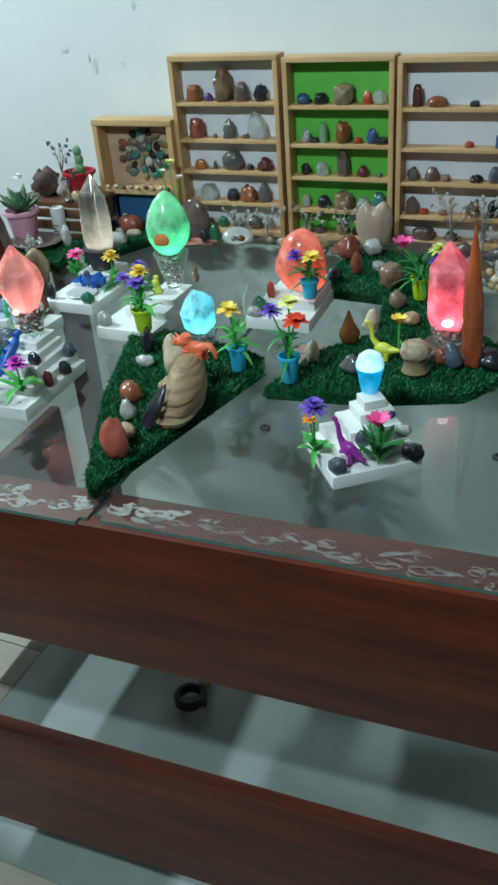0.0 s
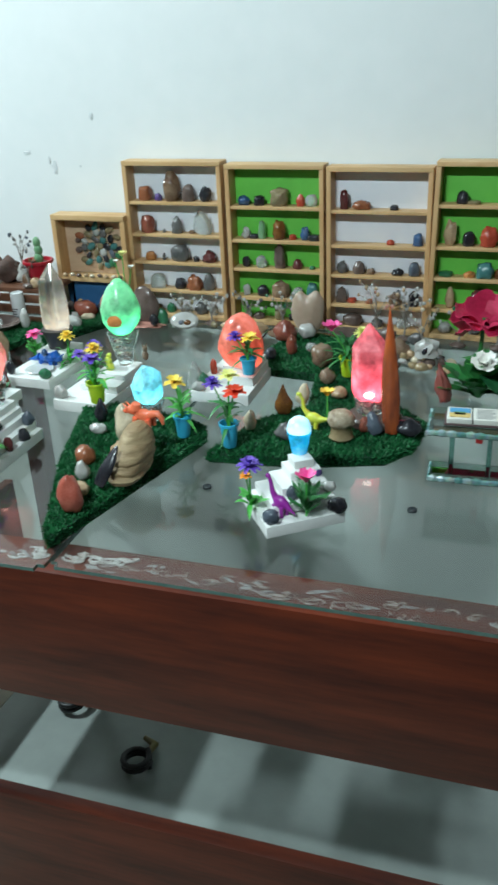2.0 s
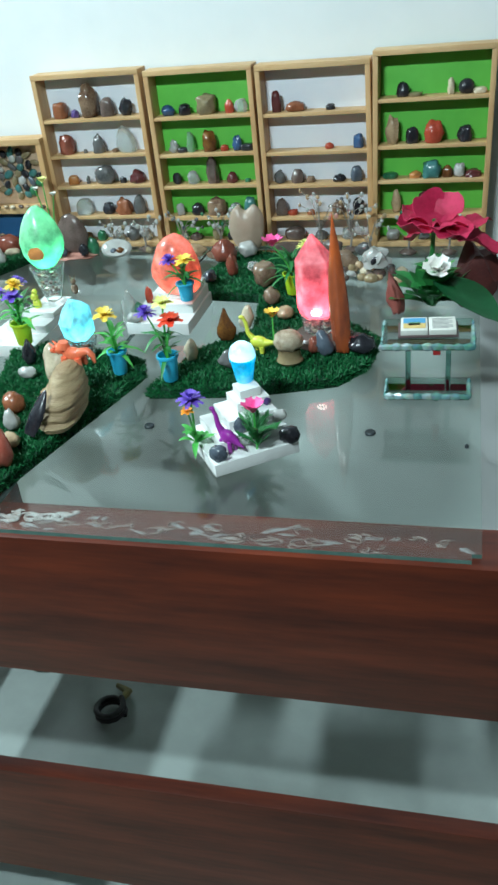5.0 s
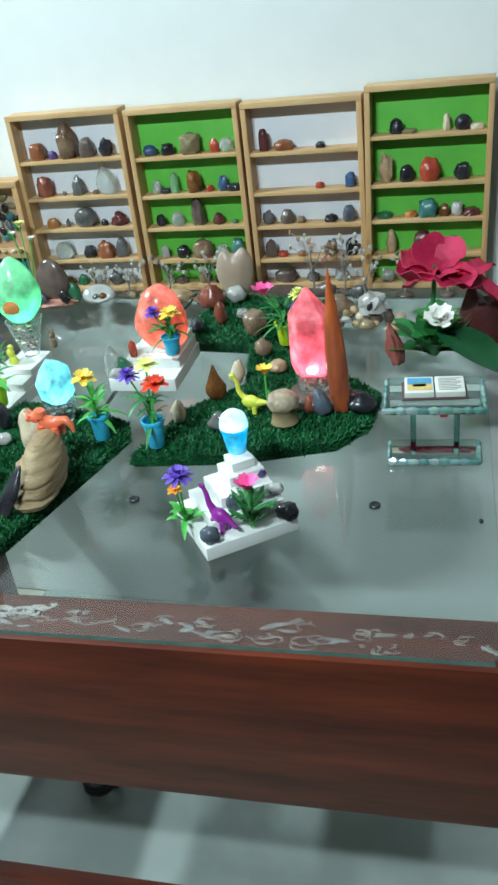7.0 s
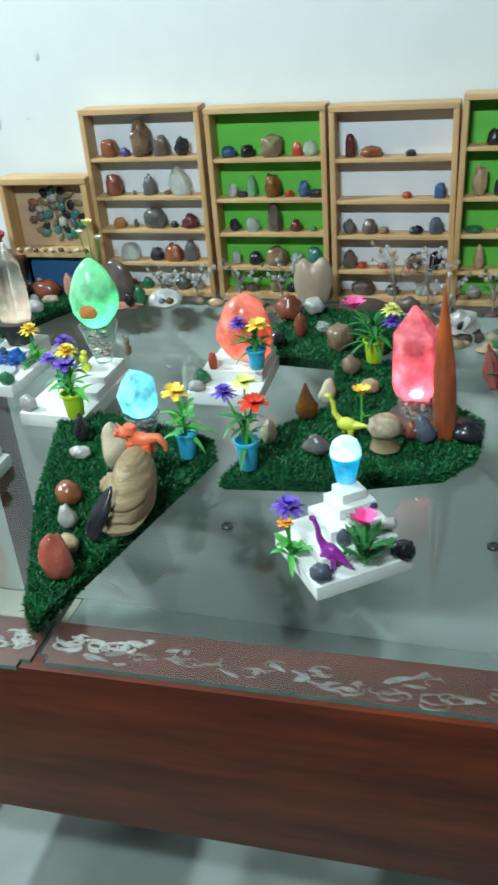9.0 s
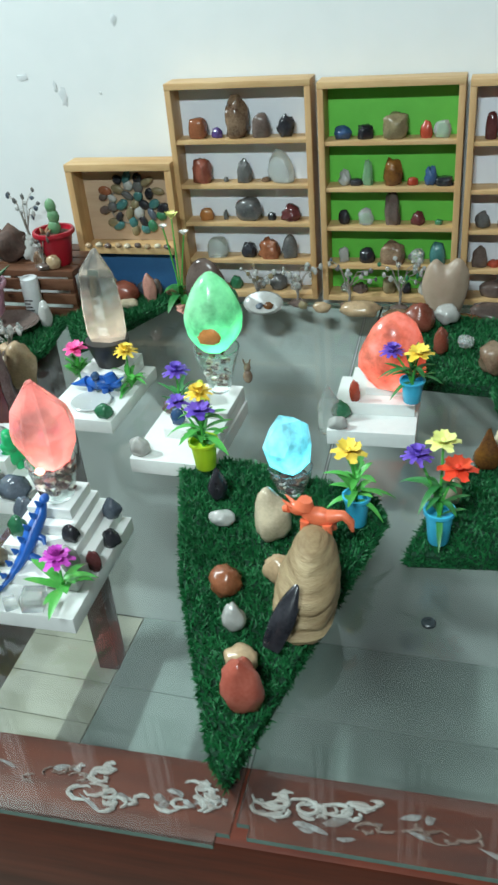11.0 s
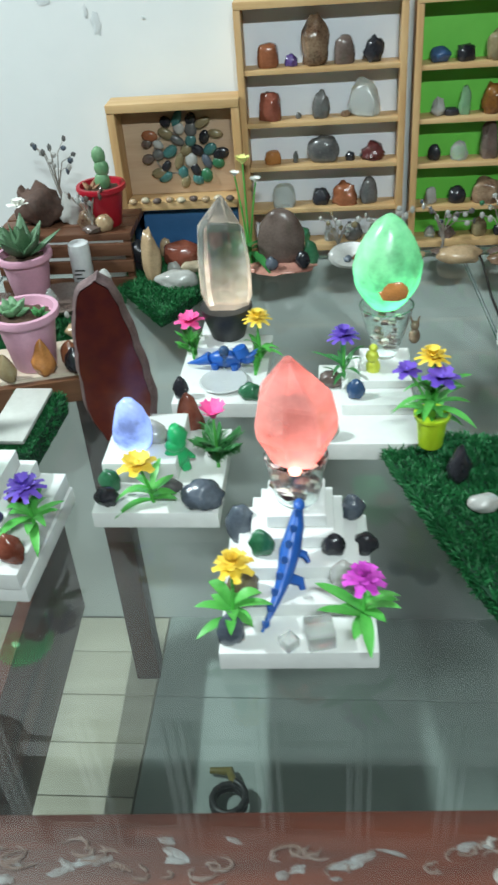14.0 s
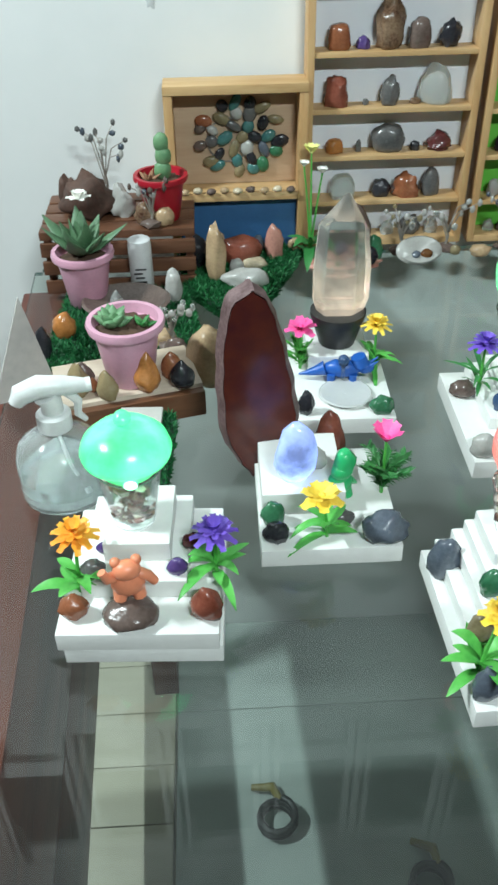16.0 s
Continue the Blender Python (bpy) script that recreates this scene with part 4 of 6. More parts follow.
plant((-0.163, 0.905, T), [(0, 0, .062, "lily", "pink", .025)], 14, .045, .045, "pink plastic blossom with feathery foliage on a white stand", 17, M_LEAF, fern=True)
plant((-0.066, 0.895, T), [(0, 0, .068, "daisy", "yellow", .023)], 12, .056, .05, "yellow plastic daisy with long green leaves", 18, M_LEAF, .009)
plant((0.052, 0.815, G + .041), [(0, 0, .062, "daisy", "purple", .024)], 11, .058, .05, "purple plastic flower with grassy leaves", 19, M_LEAFD, .007)
plant((-0.410, 0.500, G + .0435), [(.0, .004, .072, "daisy", "orange", .025)], 9, .058, .05, "orange plastic flower with green leaves", 20, M_LEAF, .014)
plant((-0.283, 0.512, G + .0435), [(0, 0, .056, "daisy", "purple", .025)], 11, .056, .045, "dark purple plastic flower with green leaves", 21, M_LEAF, .012)
# ---- toy figures, each one plain mesh ----
def figure(name, at, rz, limbs, material, label, tilt=(0, 0)):
    """A toy animal from tapered tubes (points, radii) and balls (centre, radii), one mesh."""
    bm = bmesh.new()
    for a, b in limbs:
        if isinstance(a[0], (tuple, list)):
            tube(bm, a, b, 8)
        else:
            ball(bm, a, b, 2)
    ob = part(name, bm, material, None, "", True, at, (tilt[0], tilt[1], rz), 70)
    return tagged(ob, label, "toy", "toy animals")


P_TBLUE, P_PURP = plastic("toy_blue", (0.02, 0.12, 0.48)), plastic("toy_purple", (0.34, 0.03, 0.36))
P_ORNG, P_GRN, P_YEL = plastic("toy_orange", (0.90, 0.20, 0.09)), plastic("toy_green", (0.03, 0.48, 0.16)), plastic("toy_yellow", (0.70, 0.76, 0.08))
# long-necked dinosaur
purple_toy = figure("toy_dinosaur", (0.628, 0.372, G + .0202), -25, [((0, 0, .022), (.019, .010, .012)), ([(-.012, 0, .026), (-.022, 0, .036), (-.026, 0, .052), (-.032, 0, .06)], [.007, .005, .004, .003]), ((-.034, 0, .061), (.007, .004, .004)),
       ([(.014, 0, .022), (.028, 0, .016), (.042, 0, .012)], [.008, .004, .001]), ([(-.010, .006, .018), (-.010, .007, 0)], [.005, .004]), ([(-.010, -.006, .018), (-.010, -.007, 0)], [.005, .004]), ([(.011, .006, .018), (.011, .007, 0)], [.005, .004]), ([(.011, -.006, .018), (.011, -.007, 0)], [.005, .004])], P_PURP, "purple plastic long-necked dinosaur toy on a white stand")
purple_toy.scale = (.74, .9, 1.0)
# three-horned dinosaur
figure("toy_dinosaur", (-0.112, 0.872, G + .0222), -5, [((0, 0, .018), (.026, .012, .013)), ((.030, 0, .020), (.012, .009, .009)), ([(.024, 0, .024), (.020, 0, .036)], [.012, .010]), ([(.036, .004, .024), (.046, .005, .032)], [.003, .0008]), ([(.036, -.004, .024), (.046, -.005, .032)], [.003, .0008]),
       ([(-.022, 0, .018), (-.040, 0, .012), (-.056, 0, .009)], [.010, .005, .001]), ([(-.014, .008, .014), (-.014, .009, 0)], [.006, .005]), ([(-.014, -.008, .014), (-.014, -.009, 0)], [.006, .005]), ([(.014, .008, .014), (.014, .009, 0)], [.006, .005]), ([(.014, -.008, .014), (.014, -.009, 0)], [.006, .005])], P_TBLUE, "blue plastic three-horned dinosaur toy on a white stand")
# crested blue dinosaur climbing the steps
cl = [([(-.026, .012, .004), (-.016, .034, .014), (-.006, .056, .030), (.000, .074, .050), (.006, .092, .066), (.008, .100, .078)], [.0015, .004, .0075, .0105, .008, .005]), ((.009, .103, .082), (.006, .008, .006)), ([(-.004, .058, .030), (.010, .060, .022), (.012, .054, .017)], [.006, .005, .003]), ([(.0, .074, .05), (.014, .074, .044), (.018, .068, .040)], [.005, .004, .002])]
cl += [([(-.022 + .0043 * i, .014 + .011 * i, .012 + .010 * i), (-.024 + .0043 * i, .010 + .011 * i, .020 + .010 * i)], [.004, .001]) for i in range(8)]
figure("toy_dinosaur", (-0.006, 0.372, G + .0222), 0, cl, P_TBLUE, "blue plastic spiny dinosaur toy climbing white steps")
# squat orange figure with horns
oc = [((0, 0, .020), (.016, .011, .016)), ((0, -.004, .040), (.013, .010, .010)), ([(-.010, 0, .030), (-.020, -.006, .034), (-.024, -.006, .044)], [.006, .005, .004]), ([(.010, 0, .030), (.020, -.004, .028), (.026, -.004, .018)], [.006, .005, .004]), ([(-.008, 0, .012), (-.010, -.003, 0)], [.007, .006]), ([(.008, 0, .012), (.010, -.003, 0)], [.007, .006]), ((-.010, 0, .048), .005), ((.010, 0, .048), .005)]
od = [((0, 0, .020), (.021, .010, .012)), ((-.024, 0, .026), (.011, .008, .009)), ([(-.016, 0, .030), (-.014, 0, .040)], [.012, .008]), ([(-.030, .004, .030), (-.040, .005, .038)], [.003, .0008]), ([(-.030, -.004, .030), (-.040, -.005, .038)], [.003, .0008]), ([(-.034, 0, .024), (-.041, 0, .021)], [.006, .004]),
      ([(.014, 0, .022), (.030, 0, .028), (.038, 0, .020), (.040, 0, .008)], [.009, .006, .005, .002])]
od += [([(x, y, .016), (x * 1.15, y * 1.2, 0)], [.006, .0045]) for x in (-.013, .013) for y in (-.007, .007)]
figure("toy_dinosaur", (0.338, 0.488, GT + .064), -8, od, P_ORNG, "orange plastic horned dinosaur toy on a rounded sandstone")
figure("toy_animal", (-0.360, 0.470, G + .0665), 10, [(tuple(q * .9 for q in a) if not isinstance(a[0], tuple) else [tuple(q * .9 for q in p) for p in a], b) for a, b in oc], plastic("toy_salmon", (0.88, 0.30, 0.16)), "salmon-orange plastic animal toy on a pebble")
figure("toy_animal", (-0.148, 0.640, T), 25, [(a, b) for a, b in oc[:2]] + [([(0, 0, .03), (.004, -.004, .055), (.0, -.006, .066)], [.010, .012, .006]), ([(-.008, 0, .012), (-.010, -.003, 0)], [.007, .006]), ([(.008, 0, .012), (.010, -.003, 0)], [.007, .006]), ([(.012, 0, .02), (.022, 0, .012)], [.006, .002])], P_GRN, "green plastic animal toy on a white stand")
figure("toy_animal", (0.090, 0.812, G + .041), -30, [((0, 0, .016), (.010, .009, .014)), ((0, -.003, .034), (.009, .008, .009)), ((0, 0, .044), (.006, .006, .006)), ([(-.006, 0, .008), (-.008, -.003, 0)], [.005, .004]), ([(.006, 0, .008), (.008, -.003, 0)], [.005, .004])], P_YEL, "small yellow plastic animal toy beside an egg lamp")
figure("toy_dinosaur", (0.592, 0.690, GT), 165, [((0, 0, .018), (.018, .010, .012)), ([(.010, 0, .022), (.022, 0, .034), (.024, 0, .052), (.030, 0, .060)], [.006, .004, .0035, .003]), ((.032, 0, .061), (.006, .004, .004)), ([(-.012, 0, .018), (-.034, 0, .022)], [.008, .002]), ([(-.008, .005, .012), (-.008, .006, 0)], [.005, .004]), ([(.008, -.005, .012), (.008, -.006, 0)], [.005, .004])], P_YEL, "lime-yellow plastic long-necked dinosaur toy on grass")
figure("toy_animal", (0.118, 0.872, G + .0525), 0, [((.03, .0, .016), (.008, .006, .012)), ((.03, 0, .032), (.006, .006, .007)), ([(.027, 0, .036), (.024, 0, .046)], [.002, .001]), ([(.033, 0, .036), (.036, 0, .046)], [.002, .001])], KM["banded"], "small brown toy deer behind an egg lamp")

# ---- stones on the stands and mats ----
def s(at, w, h, col, words, **k):
    return stone(k.pop("name", "polished_stone"), at, w, h, KM[col] if isinstance(col, str) else col, words, **k)


LS = "smooth %s pebble on a white stand"
A2 = G + .0202
s((0.622, 0.342, A2), .026, .024, "slate", LS % "blue-grey", group="pebbles on the stands")
s((0.712, 0.405, A2), .030, .025, "black", LS % "dark green-black", group="pebbles on the stands")
s((0.640, 0.395, G + .037), .018, .024, "slate", LS % "dark blue", group="pebbles on the stands")
s((0.690, 0.440, G + .037), .022, .016, "white", LS % "white", group="pebbles on the stands")
s((0.665, 0.455, G + .053), .018, .014, "purple", LS % "mauve", group="pebbles on the stands")
s((0.603, 0.440, G + .037), .018, .014, "grey", LS % "grey", group="pebbles on the stands")
for x, y, z, w, h, c, wd in ((.028, .700, .0242, .032, .030, "white", "white"), (.035, .823, .0242, .034, .022, "mocha", "dark brown"), (.066, .765, .0404, .024, .028, "blue", "dark blue"),
                             (-.060, .376, .0222, .026, .038, "slate", "slate-grey"), (-.035, .462, .0542, .026, .030, "green", "dark green"), (-.062, .52, .0222, .034, .046, "slate", "grey"), (.036, .462, .0542, .024, .024, "black", "black"),
                             (.068, .498, .0222, .026, .026, "black", "black"), (.056, .535, .0384, .026, .030, "slate", "slate-blue"), (.046, .430, .0384, .028, .036, "white", "pale blue-white"), (.066, .45, .0222, .02, .03, "darkred", "dark red"), (-.052, .425, .0384, .03, .03, "olive", "olive"),
                             (-.221, .578, .0222, .028, .024, "black", "black"), (-.110, .574, .0222, .050, .036, "slate", "blue-grey"), (-.222, .603, .0222, .026, .03, "green", "dark green"), (-.146, .735, .0002, .036, .072, "redbrown", "reddish-brown"), (-.152, .60, .0222, .03, .016, "grey", "grey"), (-.178, .662, .0505, .04, .028, "white", "milky white"),
                             (-.166, .800, .0222, .021, .034, "black", "black"), (-.072, .796, .0222, .030, .024, "green", "dark green"),
                             (-.412, .470, .0435, .028, .026, "rust", "orange-brown"), (-.292, .462, .0435, .030, .036, "redbrown", "red-brown"), (-.318, .498, .0645, .020, .018, "purple", "pale violet"), (-.395, .500, .0645, .024, .018, "grey", "grey"), (-.360, .462, .0435, .052, .022, "mocha", "flat brown"), (-.305, .53, .0645, .018, .018, "darkred", "dark red"), (-.388, .53, .0645, .014, .012, "purple", "violet"),
                             (.300, .84, .0242, .030, .030, "green", "dark green"), (.318, .86, .0444, .016, .036, "red", "red"), (.30, .812, .0242, .03, .02, "white", "white")):
    s((x, y, G + z), w, h, c, LS % wd, pointy=.15, group="pebbles on the stands")
KM["brick"] = stone_mat("stone_brick", (0.34, 0.07, 0.045), (0.46, 0.13, 0.09))
LG = "%s on the plastic grass mat"
M_SANDST = mat("layered_sandstone", (0.44, 0.33, 0.18), (0.24, 0.155, 0.075), 0.6, 22, 0.8, stretch=(1, 1, 8))
bm = bmesh.new()
prof = [(.0, 0), (.046, .002), (.053, .010), (.050, .016), (.054, .024), (.050, .032), (.051, .040), (.044, .050), (.038, .060), (.033, .068), (.024, .076), (.010, .080), (.0005, .081)]
prof = [(p[0] + (q[0] - p[0]) * k / 4, p[1] + (q[1] - p[1]) * k / 4) for p, q in zip(prof, prof[1:]) for k in range(4)] + prof[-1:]
lathe(bm, prof, 40, cap=False)
for v in bm.verts:
    k = 1 + .12 * noise.noise(v.co * 28) + .020 * math.sin(v.co.z * 560 + 9 * noise.noise(v.co * 26)) + .03 * noise.noise(Vector((v.co.x * 24, v.co.y * 24, v.co.z * 150)))
    v.co.x, v.co.y = v.co.x * .68 * k + v.co.z * .12, v.co.y * 1.22 * k + v.co.z * .42
tagged(part("layered_stone", bm, M_SANDST, None, "", True, (0.334, 0.425, GT), (0, 0, 8), 60), "large layered tan sandstone lying on plastic grass", "stone")
bm = stone_bm(.027, .012, .075, 31, .1, 1.4, 3, .3)
tagged(part("black_stone", bm, KM["black"], None, "", True, (0.312, 0.352, GT + .010), (-36, 10, -18), 60), "long narrow black stone leaning on sandstone", "stone")
for x, y, w, h, c, pt, wd, d, tl in ((.302, .283, .042, .066, "brick", .1, "brick-pink oval stone", .036, 0), (.285, .335, .036, .022, "tan", 0, "ring-shaped brown stone", .034, 0), (.263, .385, .026, .036, "white", .3, "white and brown crystal stone", .024, 0), (.237, .440, .038, .034, "rust", 0, "round tan-orange stone", .034, 0),
                                     (.289, .470, .040, .036, "tan", .1, "cut brown pebble with pale rings", .030, 20), (.268, .545, .046, .076, "cream", .12, "pale egg-shaped stone standing up", .040, 0), (.176, .610, .026, .050, "black", .3, "upright black stone", .024, 0), (.196, .560, .036, .020, "white", 0, "black and white speckled stone", .022, 0),
                                     (.517, .735, .038, .064, "amber", .75, "pointed dark amber stone", .018, 0), (.536, .795, .028, .046, "cream", .3, "pale standing pebble", .024, 12), (.556, .628, .044, .034, "grey", .5, "grey wedge-shaped stone", .030, 0), (.603, .842, .034, .024, "tan", .1, "turnip-shaped tan stone", .032, 0), (.558, .915, .034, .034, "banded", .1, "brown banded round stone", .032, 0),
                                     (.518, 1.015, .050, .050, "banded", 0, "polished banded stone sphere", .050, 0), (.385, 1.16, .060, .054, "redbrown", .2, "reddish-brown rough stone", .05, 0), (.430, 1.07, .026, .048, "redbrown", .2, "upright red-brown stone", .024, 0), (.432, 1.195, .044, .034, "white", 0, "round white quartz stone", .04, 0),
                                     (.477, .650, .024, .040, "cream", .2, "pale upright pebble", .02, 0), (.716, .690, .030, .046, "slate", .2, "dark blue-grey leaning stone", .024, -20), (.690, .695, .024, .030, "redbrown", .2, "dark brown stone", .022, 0), (.770, .705, .052, .034, "black", .1, "black velvety lump", .045, 0),
                                     (.39, 1.03, .03, .026, "slate", 0, "blue-grey pebble", .03, 0), (.47, 1.10, .03, .02, "clear", 0, "clear quartz pebble", .03, 0)):
    s((x, y, GT), w, h, c, LG % wd, d=d, pointy=pt, tilt=tl, group="stones on the grass", lump=2.0 if c in ("rust", "tan") else 1.6)
# mushroom-shaped stone
mush = thing("mushroom_stone", (0.655, 0.655, GT), "mushroom-shaped carved stone with speckled cap on grass", "stone")
part("stem", lathe(bmesh.new(), [(.020, 0), (.023, .004), (.020, .010), (.019, .022), (.021, .026)], 22), KM["sand"], mush)
part("cap", stone_bm(.052, .048, .032, 41, .08, 2.2, 3), mat("speckled_stone", (0.50, 0.42, 0.30), (0.22, 0.15, 0.09), 0.45, 130, 0.3), mush, "speckled tan cap", True, (0, 0, .024))
plant((0.607, 0.735, GT), [(0, 0, .048, "tulip", "yellow", .024)], 3, .02, .03, "single yellow plastic flower standing in the grass", 31, M_LEAF, .006)
# tall orange and brown spike
M_SPIKE = mat("orange_agate", (0.58, 0.12, 0.025), (0.17, 0.05, 0.03), 0.25, 12, 0.1, stretch=(1, 1, .35), coat=.3)
bm = stone_bm(.037, .022, .245, 52, .05, 1.2, 4, 0, .2)
for v in bm.verts:
    k = v.co.z / .245
    f = 1.15 - .95 * k ** 1.6
    v.co.x, v.co.y = v.co.x * f - .008 * k, v.co.y * f
tagged(part("agate_spike", bm, M_SPIKE, None, "", True, (0.738, 0.700, GT), (0, 0, -10), 60), "tall pointed orange-brown agate spike standing on grass", "stone")

# ---- big agate slice ----
M_AGATE = mat("dark_red_agate", (0.040, 0.006, 0.010), (0.105, 0.020, 0.010), 0.2, 10, 0.05)
bm = bmesh.new()
N = 56
# height, left edge, right edge of the slice
AG = [(0, -.012, .012), (.02, -.030, .036), (.046, -.046, .062), (.075, -.054, .066), (.11, -.056, .060), (.15, -.052, .048), (.19, -.046, .038), (.216, -.034, .022), (.232, -.004, .002)]


def ag_side(z, side):
    for p, q in zip(AG, AG[1:]):
        if z <= q[0]:
            k = (z - p[0]) / (q[0] - p[0])
            k = k * k * (3 - 2 * k)
            return p[side] + (q[side] - p[side]) * k
    return AG[-1][side]


rings = [[], [], []]
for i in range(N):
    a = 2 * math.pi * i / N
    z = .116 + .116 * math.sin(a)
    x = .74 * ag_side(z, 2 if math.cos(a) > 0 else 1) + .003 * noise.noise(Vector((math.cos(a) * 4, math.sin(a) * 4, 1)))
    for ring, kx, y, dz in zip(rings, (.90, 1.06, .98), (-.014, .002, .016), (.98, 1.01, 1)):
        ring.append(bm.verts.new((x * kx, y, .116 + (z - .116) * dz)))
ring0, ring1, ring2 = rings
for A, B in ((ring0, ring1), (ring1, ring2)):
    for i in range(N):
        bm.faces.new((A[i], A[(i + 1) % N], B[(i + 1) % N], B[i]))
bm.faces.new(ring2)
face = bmesh.new()
face.faces.new([face.verts.new((v.co.x * .985, v.co.y - .001, .116 + (v.co.z - .116) * .985)) for v in ring0])
bmesh.ops.recalc_face_normals(bm, faces=bm.faces)
g = bmesh.ops.extrude_face_region(face, geom=list(face.faces))
bmesh.ops.translate(face, vec=(0, .008, 0), verts=[v for v in g["geom"] if isinstance(v, bmesh.types.BMVert)])
bmesh.ops.recalc_face_normals(face, faces=face.faces)
ag = thing("agate_slice", (-0.232, 0.718, G + .0002), "tall polished dark red agate slice standing upright", "stone slice", 8)
part("rind", bm, mat("agate_rind", (0.26, 0.17, 0.17), (0.07, 0.03, 0.03), .5, 45, .5), ag, "rough grey-brown rind", True, (0, 0, 0), (-6, 0, 0), 35)
part("polished_face", face, M_AGATE, ag, "polished dark red face", True, (0, 0, 0), (-6, 0, 0), 35)

# ---- left corner: pots, tray, crate, bottle ----
def pot(at, pm, r, h, label, category="plant pot"):
    th = thing("plant_pot", at, label, category, group="potted succulents")
    part("pot", lathe(bmesh.new(), [(r * .58, 0), (r * .62, .002), (r * .84, h * .82), (r * .86, h * .86), (r * .99, h * .88), (r * 1.02, h * .94), (r * .99, h), (r * .86, h), (r * .80, h * .86), (.0005, h * .85)], 36), pm, th, "tapered plastic pot with a rolled rim")
    bm = lathe(bmesh.new(), [(r * .79, 0), (r * .5, .004), (.0005, .003)], 28, cap=False)
    for v in bm.verts:
        v.co.z += .004 * noise.noise(v.co * 90)
    part("soil", bm, M_SOIL, th, "dark potting soil", True, (0, 0, h * .86))
    return th, h * .87


def rosette(th, z, n, L, w, el0, el1, seed, material=M_SUCC, c=(0, 0), thick=.30):
    rd = random.Random(seed)
    for k in range(n):
        t = k / n
        a, el = k * 2.4 + rd.uniform(-.2, .2), el0 + (el1 - el0) * t + rd.uniform(-.08, .08)
        l2 = L * (1.05 - .35 * t) * rd.uniform(.85, 1.1)
        bm = bmesh.new()
        vs = ball(bm, (0, 0, 0), (1, 1, 1), 2)
        for v in vs:
            q = (v.co.x + 1) / 2
            sw = math.sin(math.pi * min(.98, .10 + .88 * q ** .8))
            v.co = Vector((q * l2, v.co.y * w / 2 * (sw + .1), v.co.z * w * thick * (sw + .1) + .10 * l2 * q * q))
        bmesh.ops.rotate(bm, verts=bm.verts, cent=(0, 0, 0), matrix=Matrix.Rotation(-el, 3, "Y"))
        bmesh.ops.rotate(bm, verts=bm.verts, cent=(0, 0, 0), matrix=Matrix.Rotation(a, 3, "Z"))
        part("leaf", bm, material, th, "", True, (c[0], c[1], z))


tp1, zz = pot((-0.384, 0.868, G + .0415), P_PINK, .048, .086, "pale pink pot with a small rosette succulent")
rosette(tp1, zz + .004, 13, .030, .018, .25, 1.2, 3, c=(-.016, .0))
rosette(tp1, zz + .003, 6, .020, .009, .3, 1.0, 4, M_LEAFD, c=(.022, -.004))
tp2, zz = pot((-0.466, 1.125, G + .0185), P_PINK, .046, .086, "pale pink pot with a pointed agave-like succulent")
rosette(tp2, zz + .002, 17, .078, .027, .45, 1.5, 5, mat("agave_green", (0.055, 0.13, 0.06), (0.11, 0.21, 0.11), 0.5, 50, 0.1), thick=.16)
bm = flower_bm(.02, 6, 2, .5, 9, .6)
part("flower", bm, M_FL["white"], tp2, "white plastic blossom", True, (.004, .01, zz + .085))
tp3, zz = pot((-0.348, 1.235, G + .1055), P_RED, .042, .070, "deep red pot with a small cactus")
for k, (dx, dz, r) in enumerate(((0, .0, .014), (.002, .022, .013), (.0, .042, .012))):
    bm = bmesh.new()
    ball(bm, (0, 0, .014), (r, r * .6, .016), 2)
    part("cactus_pad", bm, M_SUCC, tp3, "flat green pad", True, (dx + .004, 0, zz + dz))
rosette(tp3, zz, 5, .026, .008, .4, 1.2, 8, mat("dry_leaf", (.22, .10, .05), (.34, .18, .1), .7, 60), c=(-.018, -.006))
# wooden crate behind
KM["rockbrown"] = mat("rough_brown_rock", (0.13, 0.065, 0.045), (0.055, 0.03, 0.022), 0.7, 30, 0.6)
crate = thing("wooden_crate", (-0.415, 1.27, G + .0002), "low dark brown slatted wooden crate with rocks and a pot", "crate")
M_CRATE = wood("crate_wood", (0.17, 0.075, 0.04), (0.10, 0.04, 0.02), 0.45, "x", 9)
for k in range(4):
    part("slat", boxb(-.125, -.08 + k * .041, .092, .115, -.045 + k * .041, .105), M_CRATE, crate)
for z0 in (.004, .036, .066):
    part("slat", boxb(-.125, -.085, z0, .115, -.077, z0 + .022), M_CRATE, crate)
for x0 in (-.12, .10):
    for y0 in (-.0765, .062):
        part("post", boxb(x0, y0, 0, x0 + .012, y0 + .012, .0915), M_CRATE, crate)
s((-.465, 1.255, G + .1055), .085, .070, "rockbrown", "rough brown rock on a wooden crate", d=.07, rough=.2, name="rock")
s((-.50, 1.28, G + .1055), .03, .060, "rockbrown", "upright brown rock on a wooden crate", rough=.2, name="rock")
s((-.415, 1.25, G + .1055), .042, .055, "white", "pale pointed rock on a wooden crate", pointy=.6, rough=.2, name="rock")
s((-.345, 1.205, G + .1055), .03, .03, "tan", "small tan stone on a wooden crate", name="rock")
s((-.375, 1.21, G + .1055), .032, .036, "brown", "dark brown stone on a wooden crate", name="rock")
